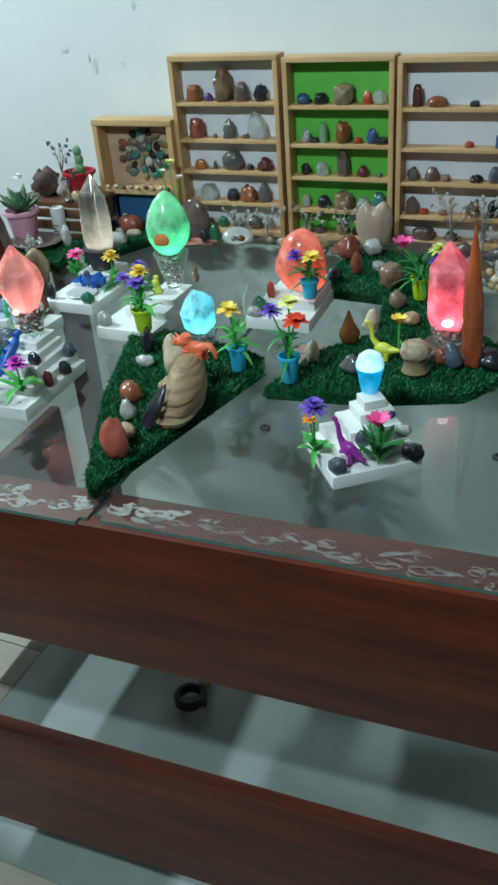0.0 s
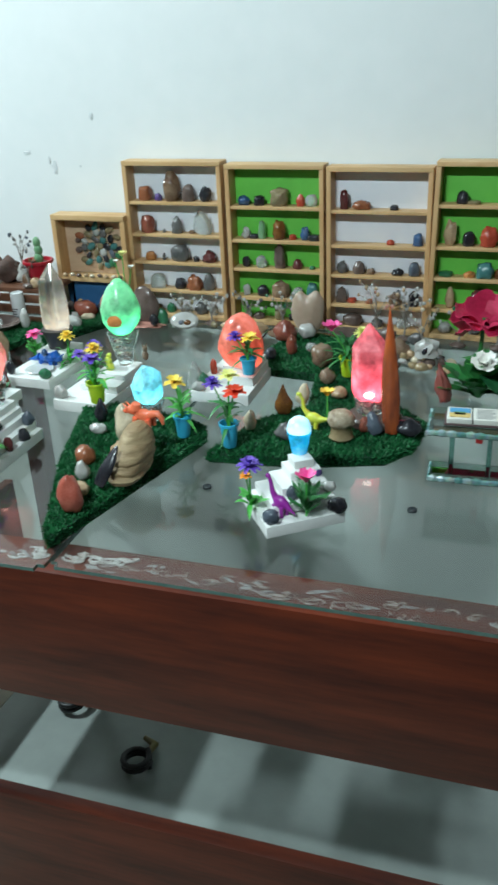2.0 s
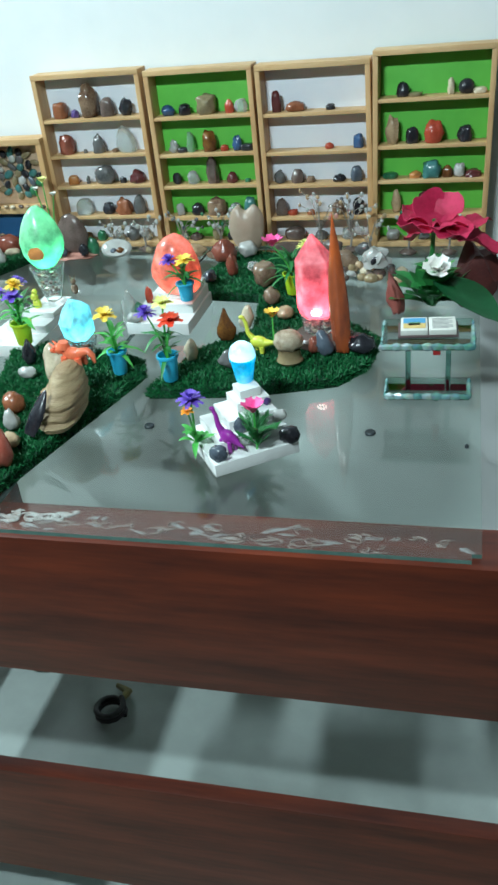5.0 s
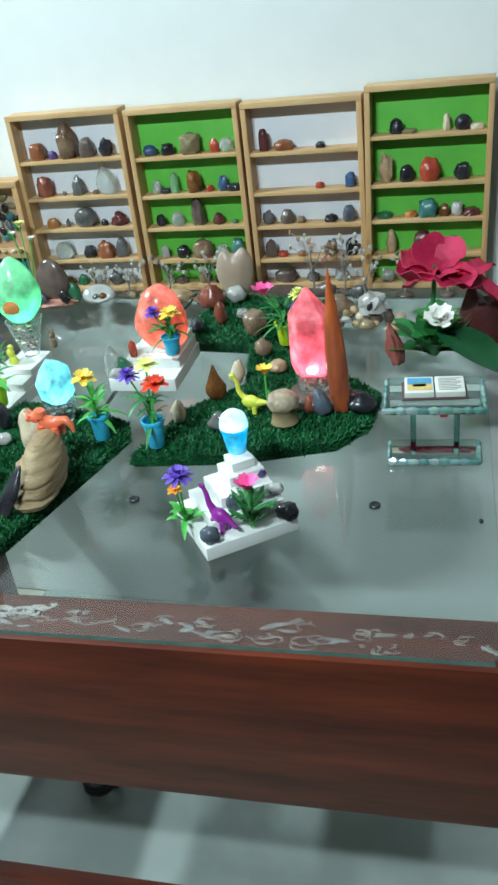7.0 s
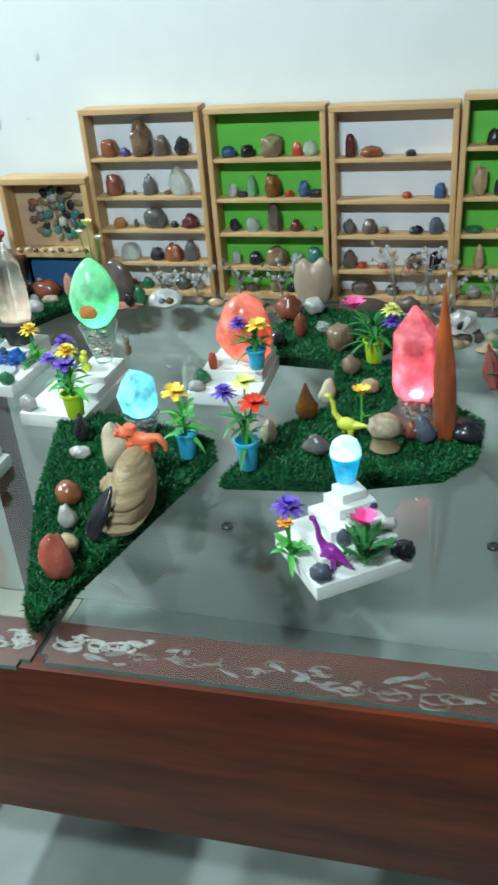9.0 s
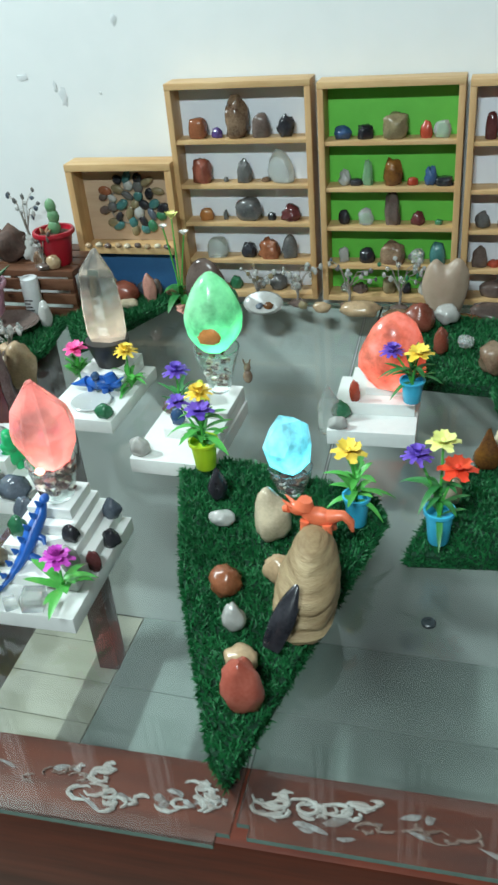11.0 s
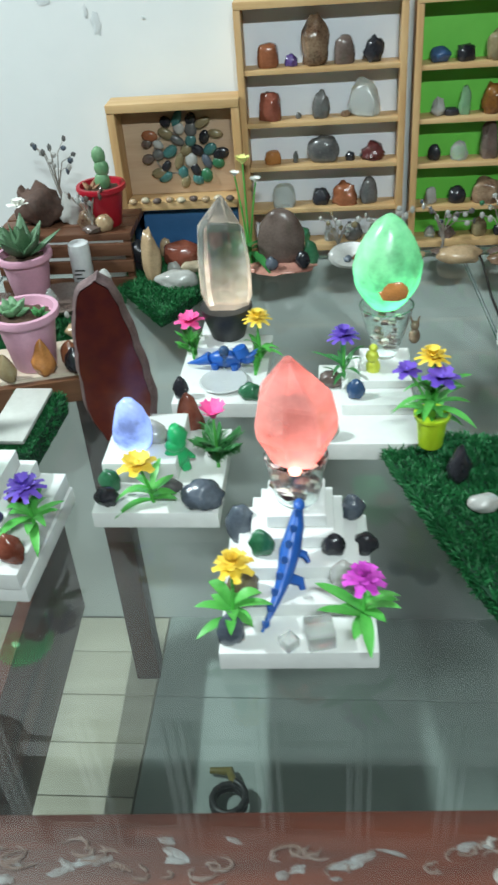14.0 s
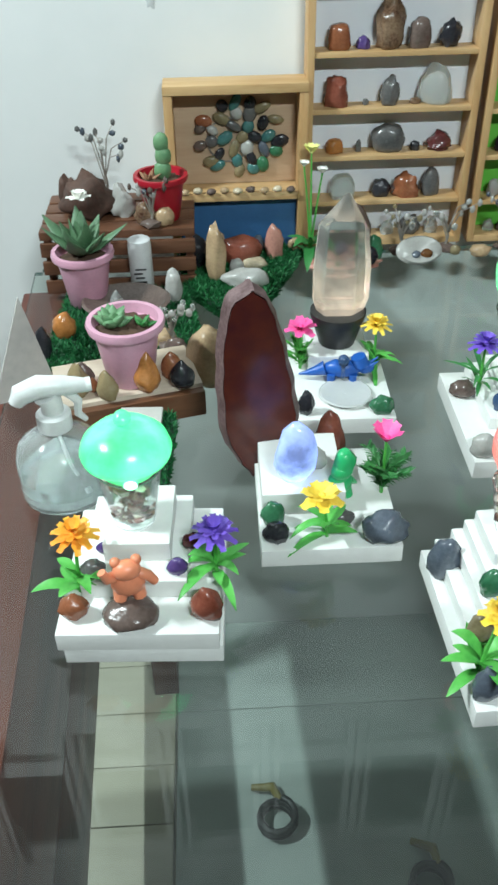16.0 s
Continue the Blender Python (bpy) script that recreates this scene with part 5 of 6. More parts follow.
# white cylinder with a label
cyl = thing("white_tube", (-0.385, 1.165, G + .0185), "white plastic tube with a printed label", "container")
part("tube_body", lathe(bmesh.new(), [(.0165, 0), (.018, .002), (.018, .074), (.0172, .078), (.0172, .082), (.015, .0835)], 24), plastic("white_plastic", (.75, .76, .76)), cyl)
for k in range(4):
    part("label_bar", boxb(-.010 + .002 * (k % 2), -.0186, .018 + k * .007, .009 - .003 * (k % 3), -.0181, .0205 + k * .007, bevel=0), M_BLACK, cyl, "dark printed line", False)
# stone bowl, stones on the corner mat
bm = lathe(bmesh.new(), [(.022, 0), (.045, .008), (.058, .022), (.054, .024), (.036, .014), (.0005, .010)], 28, cap=False)
for v in bm.verts:
    v.co.x *= 1.15
tagged(part("stone_bowl", bm, KM["mocha"], None, "", True, (-.405, 1.085, G + .0185)), "shallow brown stone bowl on the grass mat", "bowl")
s((-.418, 1.075, G + .029), .022, .034, "clear", "clear quartz tip in a stone bowl", pointy=.5)
for x, y, w, h, c, wd in ((-.335, 1.115, .026, .056, "white", "upright white stone"), (-.352, .99, .046, .026, "tan", "tan agate half"), (-.49, 1.02, .034, .04, "orange", "orange stone"), (-.33, .955, .03, .03, "mocha", "grey-brown stone"), (-.43, .98, .024, .024, "green", "green stone"), (-.51, .965, .022, .05, "black", "black upright stone"), (-.45, 1.03, .02, .02, "slate", "blue stone"), (-.285, .915, .06, .085, "tan", "tall pale brown stone")):
    s((x, y, G + (.0185 if y > .93 else .0002)), w, h, c, wd + " beside the flower pots", group="stones on the corner mat")
# wooden tray with citrine tips
tray = thing("wooden_tray", (-0.385, 0.868, G + .0002), "low wooden tray with pale top, citrine tips and a pot", "tray", 14)
part("tray_front", boxb(-.095, -.052, 0, .085, -.040, .036), wood("tray_wood", (.20, .09, .045), (.12, .05, .025), .4, "x", 8), tray, "brown front board")
part("tray_top", boxb(-.095, -.0395, 0, .085, .06, .041), wood("tray_pale", (.62, .52, .42), (.5, .4, .3), .55, "x", 8), tray, "pale wooden top")
for x, y, w, h, c in ((-.446, .832, .030, .048, "sand"), (-.410, .822, .026, .042, "sand"), (-.362, .838, .032, .056, "orange"), (-.332, .868, .028, .036, "rust"), (-.445, .862, .03, .03, "mocha"), (-.318, .842, .03, .04, "black"), (-.43, .84, .014, .02, "rust")):
    s((x, y, G + .0415), w, h, c, "%s crystal tip standing on a wooden tray" % {"sand": "honey-yellow", "orange": "amber-orange", "rust": "rust-coloured", "mocha": "grey-brown", "black": "round black"}[c], pointy=.35, group="crystal tips on the tray")
# triangular mirror shard
bm = bmesh.new()
tri = [(-.046, 0, 0), (.040, 0, 0), (.012, 0, .138)]
va = [bm.verts.new(p) for p in tri]
vb = [bm.verts.new((p[0], .006, p[2])) for p in tri]
bm.faces.new(va)
bm.faces.new(vb[::-1])
for i in range(3):
    bm.faces.new((va[i], vb[i], vb[(i + 1) % 3], va[(i + 1) % 3]))
bmesh.ops.recalc_face_normals(bm, faces=bm.faces)
tagged(part("stone_shard", bm, mat("pale_slab", (.55, .52, .48), (.4, .38, .36), .2, 14), None, "", False, (-.525, .895, G), (-8, 0, 20)), "pale polished triangular stone shard with dark edge", "stone")
# spray bottle
sb = thing("spray_bottle", (-0.452, 0.70, G + .0002), "clear plastic spray bottle with a white trigger head, half full", "bottle", 15)
ob = part("bottle_body", lathe(bmesh.new(), [(.044, 0), (.049, .004), (.050, .010), (.050, .052), (.045, .068), (.030, .080), (.016, .087), (.0155, .094), (.013, .094), (.0145, .086), (.028, .077), (.043, .066), (.0485, .050), (.0485, .010), (.043, .004)], 32), M_CLEAR, sb, "clear plastic body")
ob.visible_shadow = False
part("liquid", lathe(bmesh.new(), [(.0425, .0045), (.048, .0105), (.048, .034), (.0005, .034)], 28, cap=False), mat("clear_liquid", (.85, .9, .9), (.8, .86, .87), .02, 10, 0, trans=.95), sb, "clear liquid").visible_shadow = False
P_WH = plastic("white_cap_plastic", (.82, .83, .82))
part("collar", lathe(bmesh.new(), [(.0185, 0), (.019, .002), (.019, .018), (.016, .021)], 24), P_WH, sb, "", True, (0, 0, .090))
bm = bmesh.new()
tube(bm, [(0, 0, .108), (0, 0, .122), (-.004, 0, .132)], [.012, .012, .014], 14)
tube(bm, [(-.036, 0, .128), (-.030, 0, .138), (-.010, 0, .144), (.016, 0, .140), (.038, 0, .136)], [.008, .012, .013, .011, .008], 12)
part("spray_head", bm, P_WH, sb, "white spray head")
bm = bmesh.new()
tube(bm, [(.018, 0, .132), (.028, 0, .118), (.026, 0, .102), (.034, 0, .092)], [.006, .005, .0045, .003], 8)
part("trigger", bm, P_WH, sb, "white trigger")
part("nozzle", lathe(bmesh.new(), [(.007, 0), (.008, .002), (.008, .008)], 14), P_WH, sb, "", True, (.036, 0, .136), (0, 90, 0))
bm = bmesh.new()
tube(bm, [(0, 0, .09), (.006, 0, .05), (.014, 0, .006)], .0022, 6)
part("dip_tube", bm, P_WH, sb)
# pale ceramic piece beside the green lamp
grass_patch([(-.398, .668), (-.338, .664), (-.328, .802), (-.398, .806)], 2600, "small block of dark green plastic grass under a pale slab", h=.030, blade=.009, seed=6)
tagged(part("white_slab", boxb(-.030, -.062, 0, .022, .062, .006, bevel=.002), mat("pale_stone_slab", (.62, .62, .58), (.5, .5, .46), .4, 20), None, "", True, (-.366, .738, G + .0365), (0, 0, -2)), "flat pale stone slab lying on a grass block", "slab")

# ---- framed pebble picture ----
fr = thing("pebble_picture", (-0.2265, 1.312, G + .0002), "pine box frame with a tree of polished pebbles behind glass", "framed picture")
Fw, Fh = .2275, .282
for nm, a, m in (("frame_side", (-Fw / 2, 0, 0, -Fw / 2 + .014, .055, Fh - .0145), M_PINEZ), ("frame_side", (Fw / 2 - .014, 0, 0, Fw / 2, .055, Fh - .0145), M_PINEZ), ("frame_top", (-Fw / 2, -.001, Fh - .014, Fw / 2, .055, Fh), M_PINE), ("frame_bar", (-Fw / 2 + .0142, -.001, .098, Fw / 2 - .0142, .052, .112), M_PINE),
                 ("back_board", (-Fw / 2 + .0142, .0455, .1125, Fw / 2 - .0142, .049, Fh - .0145), wood("back_wood", (.56, .40, .27), (.46, .31, .20), .6, "x", 6)), ("lower_panel", (-Fw / 2 + .0142, .020, .0, Fw / 2 - .0142, .024, .0975), plastic("blue_panel", (.03, .12, .28), .6))):
    part(nm, boxb(*a, bevel=.001), m, fr)
rp = random.Random(12)
bm = bmesh.new()
tube(bm, [(.036 * math.cos(q * .42 + 1.2) - .012, .044, .185 + .036 * math.sin(q * .42 + 1.2)) for q in range(12)], .0016, 6)
part("branch", bm, M_WIRE, fr, "curved dark wire branch")
for count, r in ((1, .004), (6, .022), (11, .042), (15, .060)):
    for k in range(count):
        a = 6.283 * k / count + rp.uniform(-.15, .15)
        px, pz = .006 + r * 1.12 * math.cos(a), .190 + r * .92 * math.sin(a)
        if abs(px) > .088 or not .13 < pz < .255:
            continue
        c = rp.choice(["tan", "mocha", "rust"] if px < -.045 else ["teal", "green", "slate", "grey", "black", "teal", "white", "black", "olive"])
        bm = bmesh.new()
        ball(bm, (0, 0, 0), (rp.uniform(.0075, .0115), .005, rp.uniform(.0105, .0165)), 2)
        bmesh.ops.rotate(bm, verts=bm.verts, cent=(0, 0, 0), matrix=Matrix.Rotation(1.57 - a + rp.uniform(-.7, .7), 3, "Y"))
        part("pebble", bm, KM[c], fr, "", True, (px, .0405, pz))
for k in range(9):
    s((-.315 + k * .022, 1.308 + .004 * (k % 2), G + .1125), .016, .010, ["tan", "cream", "mocha"][k % 3], "tiny pebble on the picture's ledge", group="ledge pebbles", sub=2)
for x, y, w, h, c, wd, d in ((-.268, 1.185, .032, .098, "tan", "tall upright tan stone", .028), (-.222, 1.160, .070, .030, "white", "oblong white stone", .035), (-.205, 1.225, .044, .016, "cream", "oval agate slice", .03), (-.225, 1.25, .07, .046, "redbrown", "broad reddish-brown stone", .05), (-.235, 1.205, .024, .026, "white", "small white stone", .02), (-.30, 1.235, .034, .058, "black", "dark upright stone", .03), (-.17, 1.26, .03, .06, "pink", "pale pink figure-like stone", .02)):
    s((x, y, G + .0185), w, h, c, wd + " on the pointed grass mat", d=d, group="stones on the pointed mat")
for k in range(7):
    s((-.325 + k * .032, 1.285, G + .0002 + .0185 * (k > 0)), .024, .022 + .008 * (k % 3), ["slate", "mocha", "tan", "black"][k % 4], "small pebble at the foot of the picture", group="picture foot pebbles", sub=2)

# ---- back row: tall stone, white ring stone, flat stones, tulip ----
tall = s((-.050, 1.265, G + .012), .085, .098, "mocha", "rounded brown tombstone-shaped rock on a rubble base", d=.03, name="rock", rough=.06)
s((-.05, 1.258, G + .0002), .115, .013, "pink", "flat rubble base of pink-grey chips", d=.06, rough=.25, name="rock")
s((-.066, 1.232, G + .012), .022, .024, "slate", "shiny blue-grey stone at a rock's foot")
s((-.012, 1.238, G + .012), .026, .030, "black", "black stone at a rock's foot")
s((.0, 1.27, G + .0002), .03, .05, "green", "dark green stone beside a rock")
bm = lathe(bmesh.new(), [(.0005, 0), (.034, .002), (.040, .009), (.035, .015), (.017, .013), (.0005, .011)], 30, cap=False)
for v in bm.verts:
    v.co.y *= .62
ring = part("ring_stone", bm, KM["white"], None, "", True, (.072, 1.258, G + .020), (52, 0, 5), 60)
tagged(ring, "white oval stone dish with an amber and grey centre", "stone")
s((.085, 1.246, G + .016), .022, .014, "amber", "amber pebble in a white stone dish", d=.018)
s((.066, 1.246, G + .016), .016, .012, "slate", "grey pebble in a white stone dish", d=.018)
for x, y, w, h, c, wd in ((.185, 1.275, .036, .022, "tan", "small brown stone"), (.262, 1.268, .080, .030, "tan", "long flat tan stone"), (.345, 1.25, .072, .022, "brown", "dark flat oval stone"), (.405, 1.285, .04, .024, "pink", "pinkish stone"), (.145, 1.285, .018, .018, "olive", "olive stone"), (.46, 1.24, .07, .022, "rust", "flat wooden-brown stone"), (.52, 1.275, .11, .03, "mocha", "long flat brown driftwood piece"), (.62, 1.235, .05, .034, "mocha", "dark round bowl-like stone"), (.66, 1.18, .056, .045, "banded", "brown stump-like stone"), (.69, 1.27, .04, .03, "grey", "grey stone"), (.64, 1.10, .05, .028, "mocha", "round dark wooden stone")):
    s((x, y, G + (.0002 if not (.37 < x < .65 and y < 1.24) else .0185)), w, h, c, wd + " along the back of the glass", d=w * .55, group="stones along the back")
# tulip ornament
plant((-.108, 1.275, G + .0002), [(.0, -.004, .185, "tulip", "lemon", .022), (-.02, .0, .15, "tulip", "white", .016), (.02, .004, .17, "tulip", "white", .014)], 9, .075, .09, "tall yellow plastic tulip with long leaves", 33, M_LEAFD, .02)
# heart-shaped stone
bm = stone_bm(.098, .034, .125, 61, .05, 1.2, 4, 0, .1)
for v in bm.verts:
    k = v.co.z / .125
    v.co.x *= .62 + .42 * k
    v.co.z -= .022 * max(0, k - .5) * 2 * math.exp(-(v.co.x / .014) ** 2)
tagged(part("heart_stone", bm, mat("taupe_stone", (.34, .25, .18), (.42, .32, .24), .35, 12, .1), None, "", True, (.424, 1.225, G + .0185), (0, 0, 5), 60), "large taupe heart-shaped stone standing upright", "stone")
# white skull-like coral stone on rubble
sk = thing("coral_stone", (.735, 1.13, G + .022), "white hollow coral-like stone on a rubble pile", "stone")
part("coral_body", stone_bm(.060, .045, .045, 71, .22, 2.4, 3), KM["white"], sk)
# a black lump draws the shade inside the hole, nothing is cut out
part("hollow", stone_bm(.012, .008, .020, 72, .1, 1.4, 2), KM["black"], sk, "black lump for the shade in a hollow", True, (-.004, -.020, .012), (0, 25, 0))
rr = random.Random(8)
for k in range(22):
    s((.735 + rr.uniform(-.075, .07), 1.125 + rr.uniform(-.045, .05), G + .0002), rr.uniform(.018, .034), rr.uniform(.012, .024), rr.choice(["tan", "grey", "cream", "mocha", "white", "sand"]), "small rough pebble in a rubble pile on the glass", group="rubble pebbles", sub=2, rough=.2)

# ---- wire gem trees ----
def gem_tree(at, h, seed, cols, label, spread=.05):
    th = thing("gem_tree", at, label, "wire tree", group="wire gem trees")
    rd = random.Random(seed)
    part("base", stone_bm(.036, .030, .014, seed, .2, 1.8, 2), KM["mocha"], th, "rough stone base")
    bm = bmesh.new()
    tube(bm, [(0, 0, .010), (.003, 0, h * .3), (-.002, 0, h * .55)], [.0028, .0022, .0016], 6)
    tips = []
    for k in range(7):
        a, z = k * 2.4, h * (.35 + .25 * rd.random())
        e1 = Vector((math.cos(a) * spread * rd.uniform(.5, 1.1), math.sin(a) * spread * .5, h * rd.uniform(.55, 1.0)))
        mid = Vector((e1.x * .4, e1.y * .4, z + (e1.z - z) * .7))
        tube(bm, [(0, 0, z * .7), mid, e1], [.0012, .001, .0007], 5)
        tips += [e1, (mid + e1) / 2 + Vector((.004, 0, -.004))]
    part("wire_branch", bm, M_WIRE, th, "thin dark twisted wire")
    for p in tips:
        g = bmesh.new()
        ball(g, (0, 0, 0), (rd.uniform(.0032, .0060), .0035, rd.uniform(.0042, .0078)), 1)
        part("gem", g, KM[rd.choice(cols + ["white", "white"])], th, "", True, tuple(p))


gem_tree((.13, 1.300, G + .0002), .095, 1, ["white", "darkred", "clear", "white"], "small wire tree with white and red gem drops")
gem_tree((.235, 1.300, G + .0002), .105, 2, ["clear", "slate", "grey"], "small wire tree with grey gem chips")
gem_tree((.335, 1.292, G + .0002), .115, 3, ["white", "clear", "green"], "small wire tree with clear gem chips")
gem_tree((.39, 1.275, G + .0002), .12, 4, ["green", "black", "clear"], "small wire tree with dark gem leaves", .07)
gem_tree((.585, 1.285, G + .0002), .145, 5, ["mocha", "tan", "pink"], "bare brown wire tree with few gem chips", .07)
gem_tree((.655, 1.29, G + .0002), .14, 6, ["slate", "grey", "clear"], "curling wire tree with grey gem chips", .06)
gem_tree((.705, 1.245, G + .0002), .105, 7, ["cream", "white", "sand"], "low wire tree with pale gem chips", .05)
gem_tree((.79, 1.27, G + .0002), .12, 8, ["white", "cream", "green"], "wire tree with white and green gem chips", .07)
gem_tree((.88, 1.27, G + .0002), .11, 9, ["cream", "white", "red"], "wire tree with cream gem chips", .07)
gem_tree((-.44, 1.29, G + .1055), .13, 10, ["slate", "grey", "white"], "thin wire tree with grey gems on a crate", .05)
gem_tree((-.365, 1.20, G + .1055), .075, 11, ["mocha", "slate", "white"], "low wire tree with brown gems on a crate", .03)
gem_tree((-.335, .975, G + .0185), .075, 12, ["clear", "clear", "white"], "small wire tree with clear gems on grass", .035)
gem_tree((.05, 1.295, G + .0002), .085, 13, ["white", "clear", "olive"], "small wire tree with white gems", .04)

# ---- big red cloth flower ----
M_RFL = mat("red_cloth_petal", (0.42, 0.008, 0.045), (0.62, 0.02, 0.10), 0.6, 25, 0.15)
bf = thing("cloth_flower", (.872, .965, G + .0002), "large crimson cloth flower with dark leaves and a white bud", "artificial flower")
tagged(bf, group="cloth flowers")
part("base_rock", stone_bm(.085, .06, .135, 81, .25, 1.8, 3, .2), mat("dark_red_rock", (.055, .012, .012), (.11, .025, .02), .5, 40, .4), bf, "dark red rough rock", True, (.078, .02, 0))
part("base_stone", stone_bm(.032, .03, .085, 82, .2, 1.8, 3, .5), mat("red_wood_root", (.30, .09, .07), (.2, .05, .04), .5, 40, .4), bf, "reddish root", True, (-.062, -.03, 0), (0, -14, 0))
bm = bmesh.new()
tube(bm, [(0, 0, .004), (-.004, -.01, .09), (.0, -.014, .18)], [.006, .005, .004], 8)
part("stem", bm, M_LEAFD, bf)
rb = random.Random(4)
for k, (a, el, L, w) in enumerate(((2.7, .45, .080, .10), (3.5, .15, .080, .10), (1.6, .9, .07, .09), (-.25, -.22, .125, .085), (.3, .05, .10, .08), (4.4, .25, .060, .09), (5.4, -.05, .085, .085), (2.2, 1.0, .065, .09), (3.1, -.35, .07, .08))):
    bm = bmesh.new()
    d = Vector((math.cos(a) * math.cos(el), math.sin(a) * math.cos(el), math.sin(el)))
    blade_leaf(bm, (0, 0, 0), d, L, w, .15, Vector((0, 0, 1)), 8)
    bmesh.ops.subdivide_edges(bm, edges=bm.edges, cuts=1)
    for v in bm.verts:
        v.co.z += .016 * noise.noise(v.co * 34 + Vector((k, 0, 0))) + .006 * noise.noise(v.co * 90 + Vector((k, 3, 0)))
    bmesh.ops.solidify(bm, geom=list(bm.faces), thickness=.0008)
    part("petal", bm, M_RFL, bf, "crimson cloth petal", True, (.008, -.014, .178))
for k, (a, el, L, w) in enumerate(((3.0, .5, .09, .04), (4.1, .7, .085, .035), (4.9, .9, .08, .035), (5.6, .4, .085, .04), (.3, .35, .09, .04), (1.5, .6, .08, .04), (2.2, .2, .08, .04))):
    bm = bmesh.new()
    blade_leaf(bm, (0, 0, 0), (math.cos(a) * math.cos(el), math.sin(a) * math.cos(el), math.sin(el)), L, w, .4, n=6)
    part("leaf", bm, M_LEAFD, bf, "", True, (0, -.01, .036 + .008 * k))
for k, (a, el, L, w) in enumerate(((3.3, 1.0, .13, .042), (3.9, 1.2, .135, .040), (4.4, 1.3, .15, .048), (4.9, 1.25, .14, .045), (5.4, 1.1, .13, .042), (5.9, .9, .13, .040), (.2, 1.0, .14, .042), (2.6, .8, .12, .042), (4.1, .8, .10, .038), (5.1, .75, .10, .038), (4.6, 1.0, .11, .040), (3.6, .6, .10, .036), (5.7, .55, .10, .036), (1.5, 1.1, .13, .045))):
    bm = bmesh.new()
    blade_leaf(bm, (0, 0, 0), (math.cos(a) * math.cos(el), math.sin(a) * math.cos(el), math.sin(el)), L, w, .35, n=6)
    part("leaf", bm, M_LEAFD, bf, "", True, (-.002 + .006 * math.cos(a), -.012 + .006 * math.sin(a), .012 + .003 * (k % 5)))
bm = bmesh.new()
blade_leaf(bm, (0, 0, 0), (.72, -.62, -.02), .150, .085, .28, n=9)
bmesh.ops.solidify(bm, geom=list(bm.faces), thickness=.0008)
part("large_leaf", bm, mat("broad_leaf", (.02, .14, .05), (.04, .2, .07), .35, 20, .1), bf, "broad drooping dark green leaf", True, (.014, -.04, .075))
part("bud", flower_bm(.036, 6, 2, .75, 55, .7), M_FL["white"], bf, "cream white bud", True, (.012, -.066, .100), (35, 0, 0), 70)
for k in range(7):
    bm = bmesh.new()
    a = k * .9
    blade_leaf(bm, (0, 0, 0), (math.cos(a), math.sin(a) * .6 - .3, 1.0), .058, .016, .3, n=4)
    part("leaf", bm, M_LEAF, bf, "small light green leaf", True, (.012, -.054, .082))

# ---- glass table with an open book ----
gs = thing("glass_stand", (.892, .612, G + .0002), "small rough-edged glass table standing on the glass", "glass stand", 4)
M_GSLAB = glass("green_glass", (.84, .94, .915))
M_GROUGH = island("chipped_glass_edge", ((.16, .34, .31), (.30, .50, .46), (.22, .41, .37), (.42, .60, .56)), 0.1, 0.35)
M_GLEG = glass("glass_strip", (.55, .74, .70))


def slab(name, w, d, t, z, seed):
    rd = random.Random(seed)
    ob = part(name, boxb(-w / 2, -d / 2, 0, w / 2, d / 2, t, bevel=.001), M_GSLAB, gs, "clear glass plate", False, (0, 0, z))
    ob.visible_shadow = False
    n = 9
    bm = bmesh.new()
    for k in range(n):
        ball(bm, (-w / 2 + w * (k + .5) / n, -d / 2, t / 2), (w / n * .85 * rd.uniform(.8, 1.2), .003 + rd.uniform(0, .002), t * rd.uniform(.45, .7)), 1)
    for k in range(5):
        for sx in (-1, 1):
            ball(bm, (sx * w / 2, -d / 2 + d * (k + .5) / 5, t / 2), (.003 + rd.uniform(0, .002), d / 9, t * rd.uniform(.45, .7)), 1)
    part("chipped_edge", bm, M_GROUGH, ob, "chipped glass edge", False)


slab("base_plate", .132, .056, .012, 0, 1)
slab("top_plate", .138, .095, .012, .096, 2)
for sx in (-.030, .032):
    ob = part("glass_leg", boxb(sx - .004, -.02, .0122, sx + .004, .02, .0958, bevel=.001), M_GLEG, gs, "upright glass strip", False)
    ob.visible_shadow = False
bk = thing("open_book", (.892, .612, G + .1085), "tiny open book with a landscape picture and a text page", "book", 6)
M_PAGE = mat("book_page", (.78, .77, .70), (.7, .69, .62), .7, 40, .05)
part("cover", boxb(-.046, -.028, 0, .046, .028, .003, bevel=.001), plastic("dark_cover", (.10, .06, .06)), bk, "dark cover")
for sx in (-1, 1):
    bm = bmesh.new()
    box(bm, 0.001 if sx > 0 else -.042, -.025, .0032, .042 if sx > 0 else -.001, .025, .012, bevel=.001)
    part("page_block", bm, M_PAGE, bk, "cream page block")
for a, m in (((-.038, .0, -.004, .020), plastic("print_blue", (.1, .35, .6), .7)), ((-.038, -.018, -.004, -.0005), plastic("print_sand", (.75, .55, .2), .7)), ((-.030, -.008, -.012, .004), plastic("print_green", (.15, .3, .15), .7))):
    part("picture", boxb(a[0], a[1], .0121 + .0003 * (a[1] < -.001), a[2], a[3], .0126 + .0004 * (a[1] < -.001), bevel=0), m, bk, "printed landscape", False)
for k in range(8):
    part("text_line", boxb(.006, -.019 + k * .005, .0121, .037 - .006 * (k % 3 == 0), -.0172 + k * .005, .0124, bevel=0), mat("print_grey", (.25, .25, .25), None, .8), bk, "grey line of print", False)
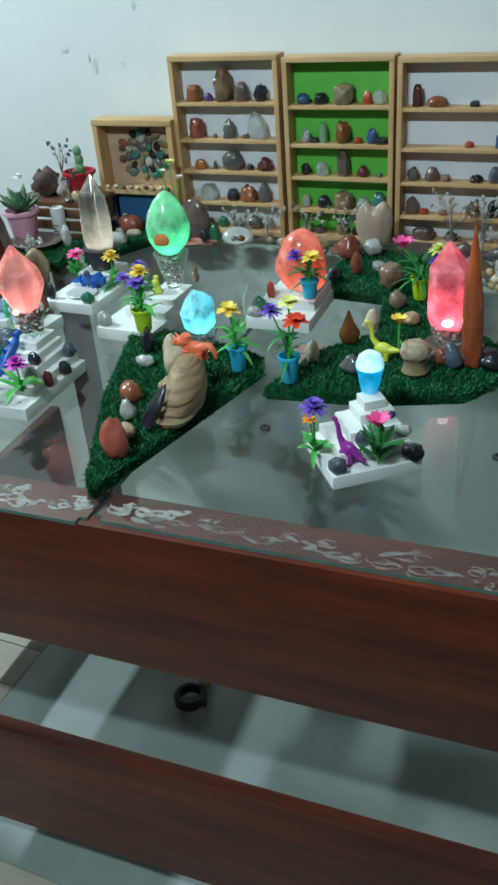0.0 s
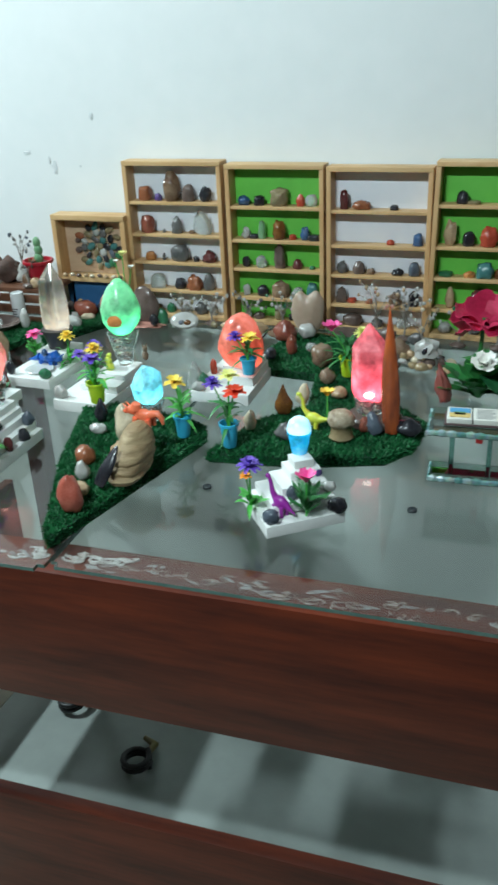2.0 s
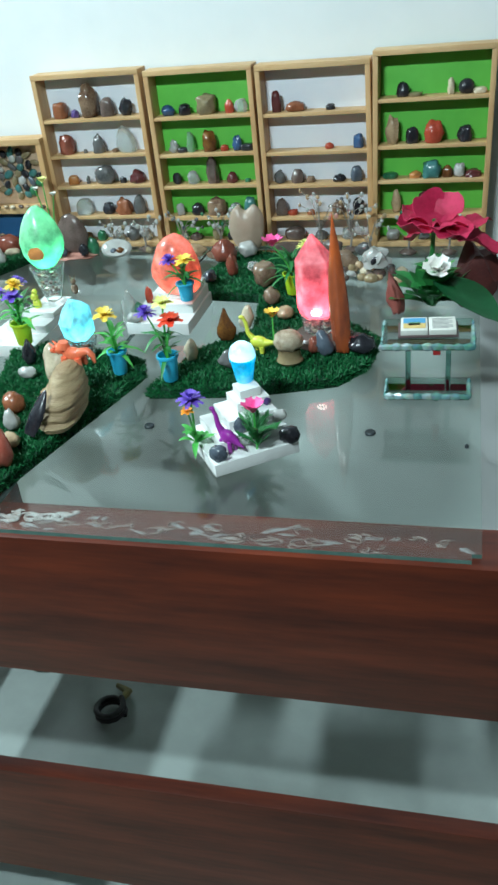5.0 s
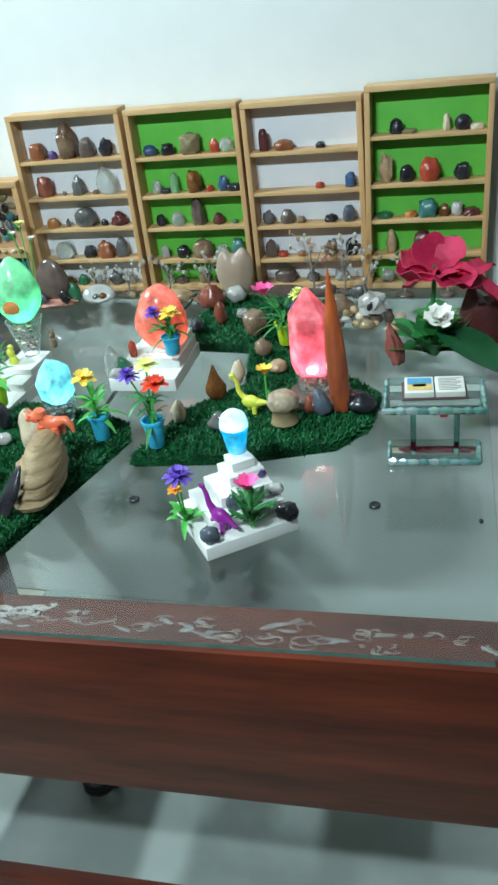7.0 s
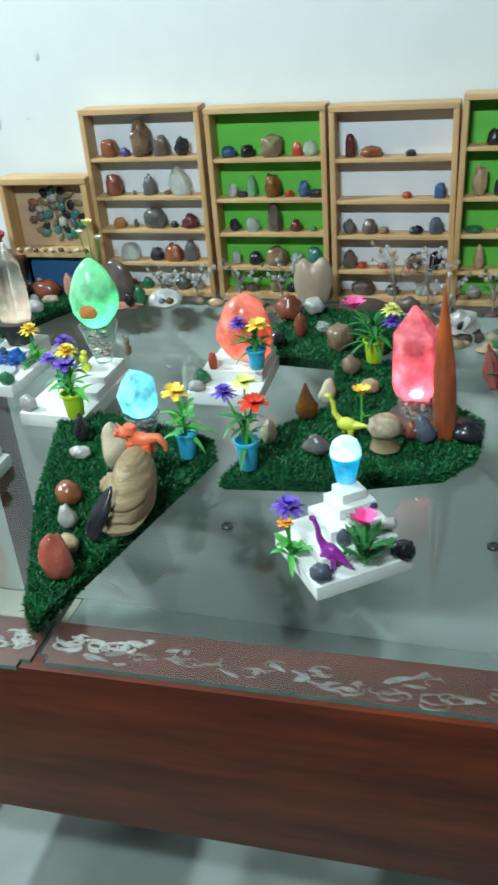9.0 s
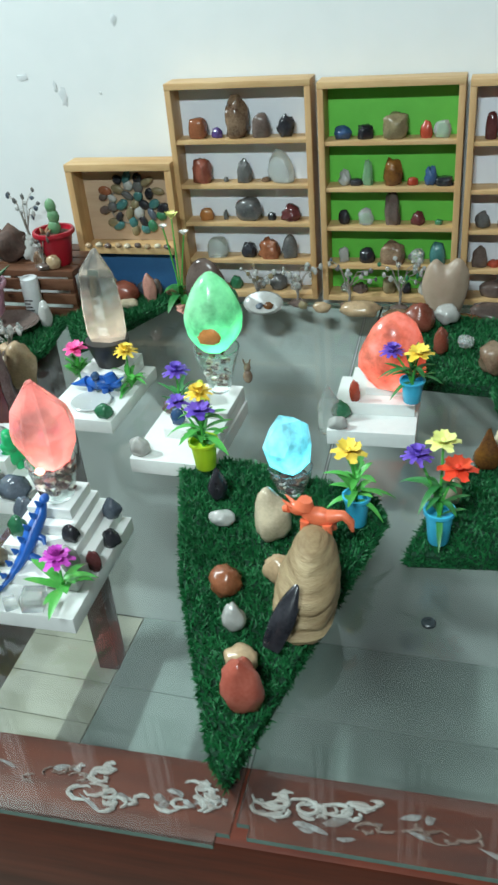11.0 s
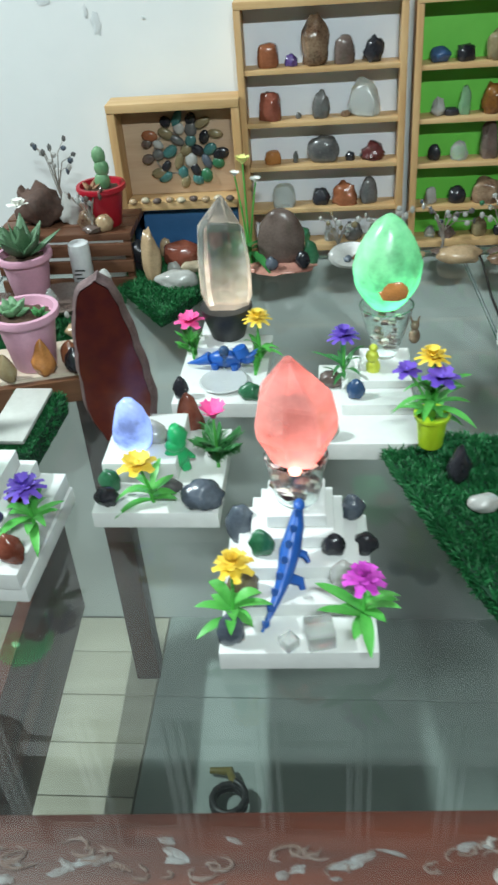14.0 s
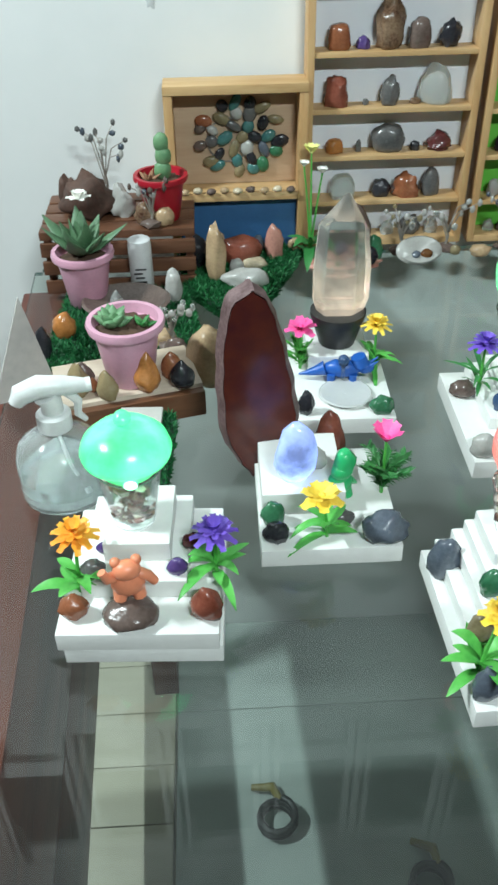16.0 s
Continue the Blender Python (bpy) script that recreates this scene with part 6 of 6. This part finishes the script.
part("ribbon", boxb(-.006, -.006, 0, .006, .006, .030, bevel=.002), plastic("red_ribbon", (.40, .02, .02)), gs, "red tag under the plate", True, (.014, .005, .0655))

# ---- loose things on the glass ----
bm = bmesh.new()
tube(bm, [(0, 0, .001), (-.002, .12, .0015), (.004, .24, .001), (.003, .30, .001)], .0022, 8)
tagged(part("black_cable", bm, M_BLACK, None, "", True, (.297, 1.0, G + .0012)), "thin straight black cable on the glass", "cable")
qz = part("quartz_point", crystal_bm(.018, .085, .03, 6, .9, 21, .8), KM["clear"], None, "", True, (.282, .835, G + .0002), (0, 0, 20), 25)
tagged(qz, "clear quartz point standing on the glass", "crystal")
dish = lathe(bmesh.new(), [(.012, 0), (.028, .001), (.034, .005), (.032, .0065), (.016, .004), (.0005, .0035)], 28, cap=False)
tagged(part("dish", dish, mat("milky_glass", (.80, .82, .80), (.74, .76, .75), .15, 30, .05, trans=.35), None, "", True, (-.112, .834, G + .0224)), "small round milky dish on a white stand", "dish")
pin = thing("marble_stand", (-.112, .862, G + .0224), "small clear stand with a dark blue marble", "ornament")
part("post", lathe(bmesh.new(), [(.010, 0), (.009, .002), (.003, .004), (.003, .026), (.006, .030)], 14), M_CLEAR, pin, "clear post")
bm = bmesh.new()
ball(bm, (0, 0, 0), .0075, 2)
part("marble", bm, KM["blue"], pin, "dark blue marble", True, (0, 0, .036))
for qx, qy, qs, qr in ((.022, .378, .026, 12), (-.006, .371, .015, 40)):
    q = part("quartz_cube", boxb(-qs / 2, -qs / 2, 0, qs / 2, qs / 2, qs * .8, bevel=.002), KM["clear"], None, "", True, (qx, qy, G + .0224), (0, 0, qr))
    tagged(q, "clear cut quartz cube on a white stand", "crystal", "quartz cubes")
# coil of cable on the floor
for cx, cy, rz in ((.09, .70, 0), (-.192, .846, 20)):
    coil = thing("cable_coil", (cx, cy, -Z0 + .0045), "small coil of black cable with a yellow plug on the floor", "cable", rz, "cable coils")
    bm = bmesh.new()
    tube(bm, [(.036 * math.cos(q * .5), .036 * math.sin(q * .5), .010 + .0013 * q) for q in range(28)], .0075, 10)
    part("coil", bm, M_BLACK, coil)
    bm = bmesh.new()
    tube(bm, [(.02, .03, .03), (.02, .07, .02), (-.02, .09, .014)], [.008, .011, .007], 10)
    part("plug", bm, plastic("dull_yellow", (.20, .16, .04)), coil, "dull yellow plug")

# ---- floor tiles, last ----
rt = random.Random(3)
for r in range(15):
    y0 = -.62 + r * .135
    for c in range(7):
        x0 = -1.213 + c * .405 if y0 > .1 else -1.38 + c * .405 + (.2 if r % 2 else 0)
        x1 = min(x0 + .402, -.403 if y0 > .1 else 1.4)
        if x1 - x0 < .03:
            continue
        part("tile", boxb(x0 + .0015, y0 + .0015, -Z0 - .012, x1, min(y0 + .1335, 1.385), -Z0 + rt.uniform(0, .0006), bevel=.0012), M_TILE, floor, "", True)
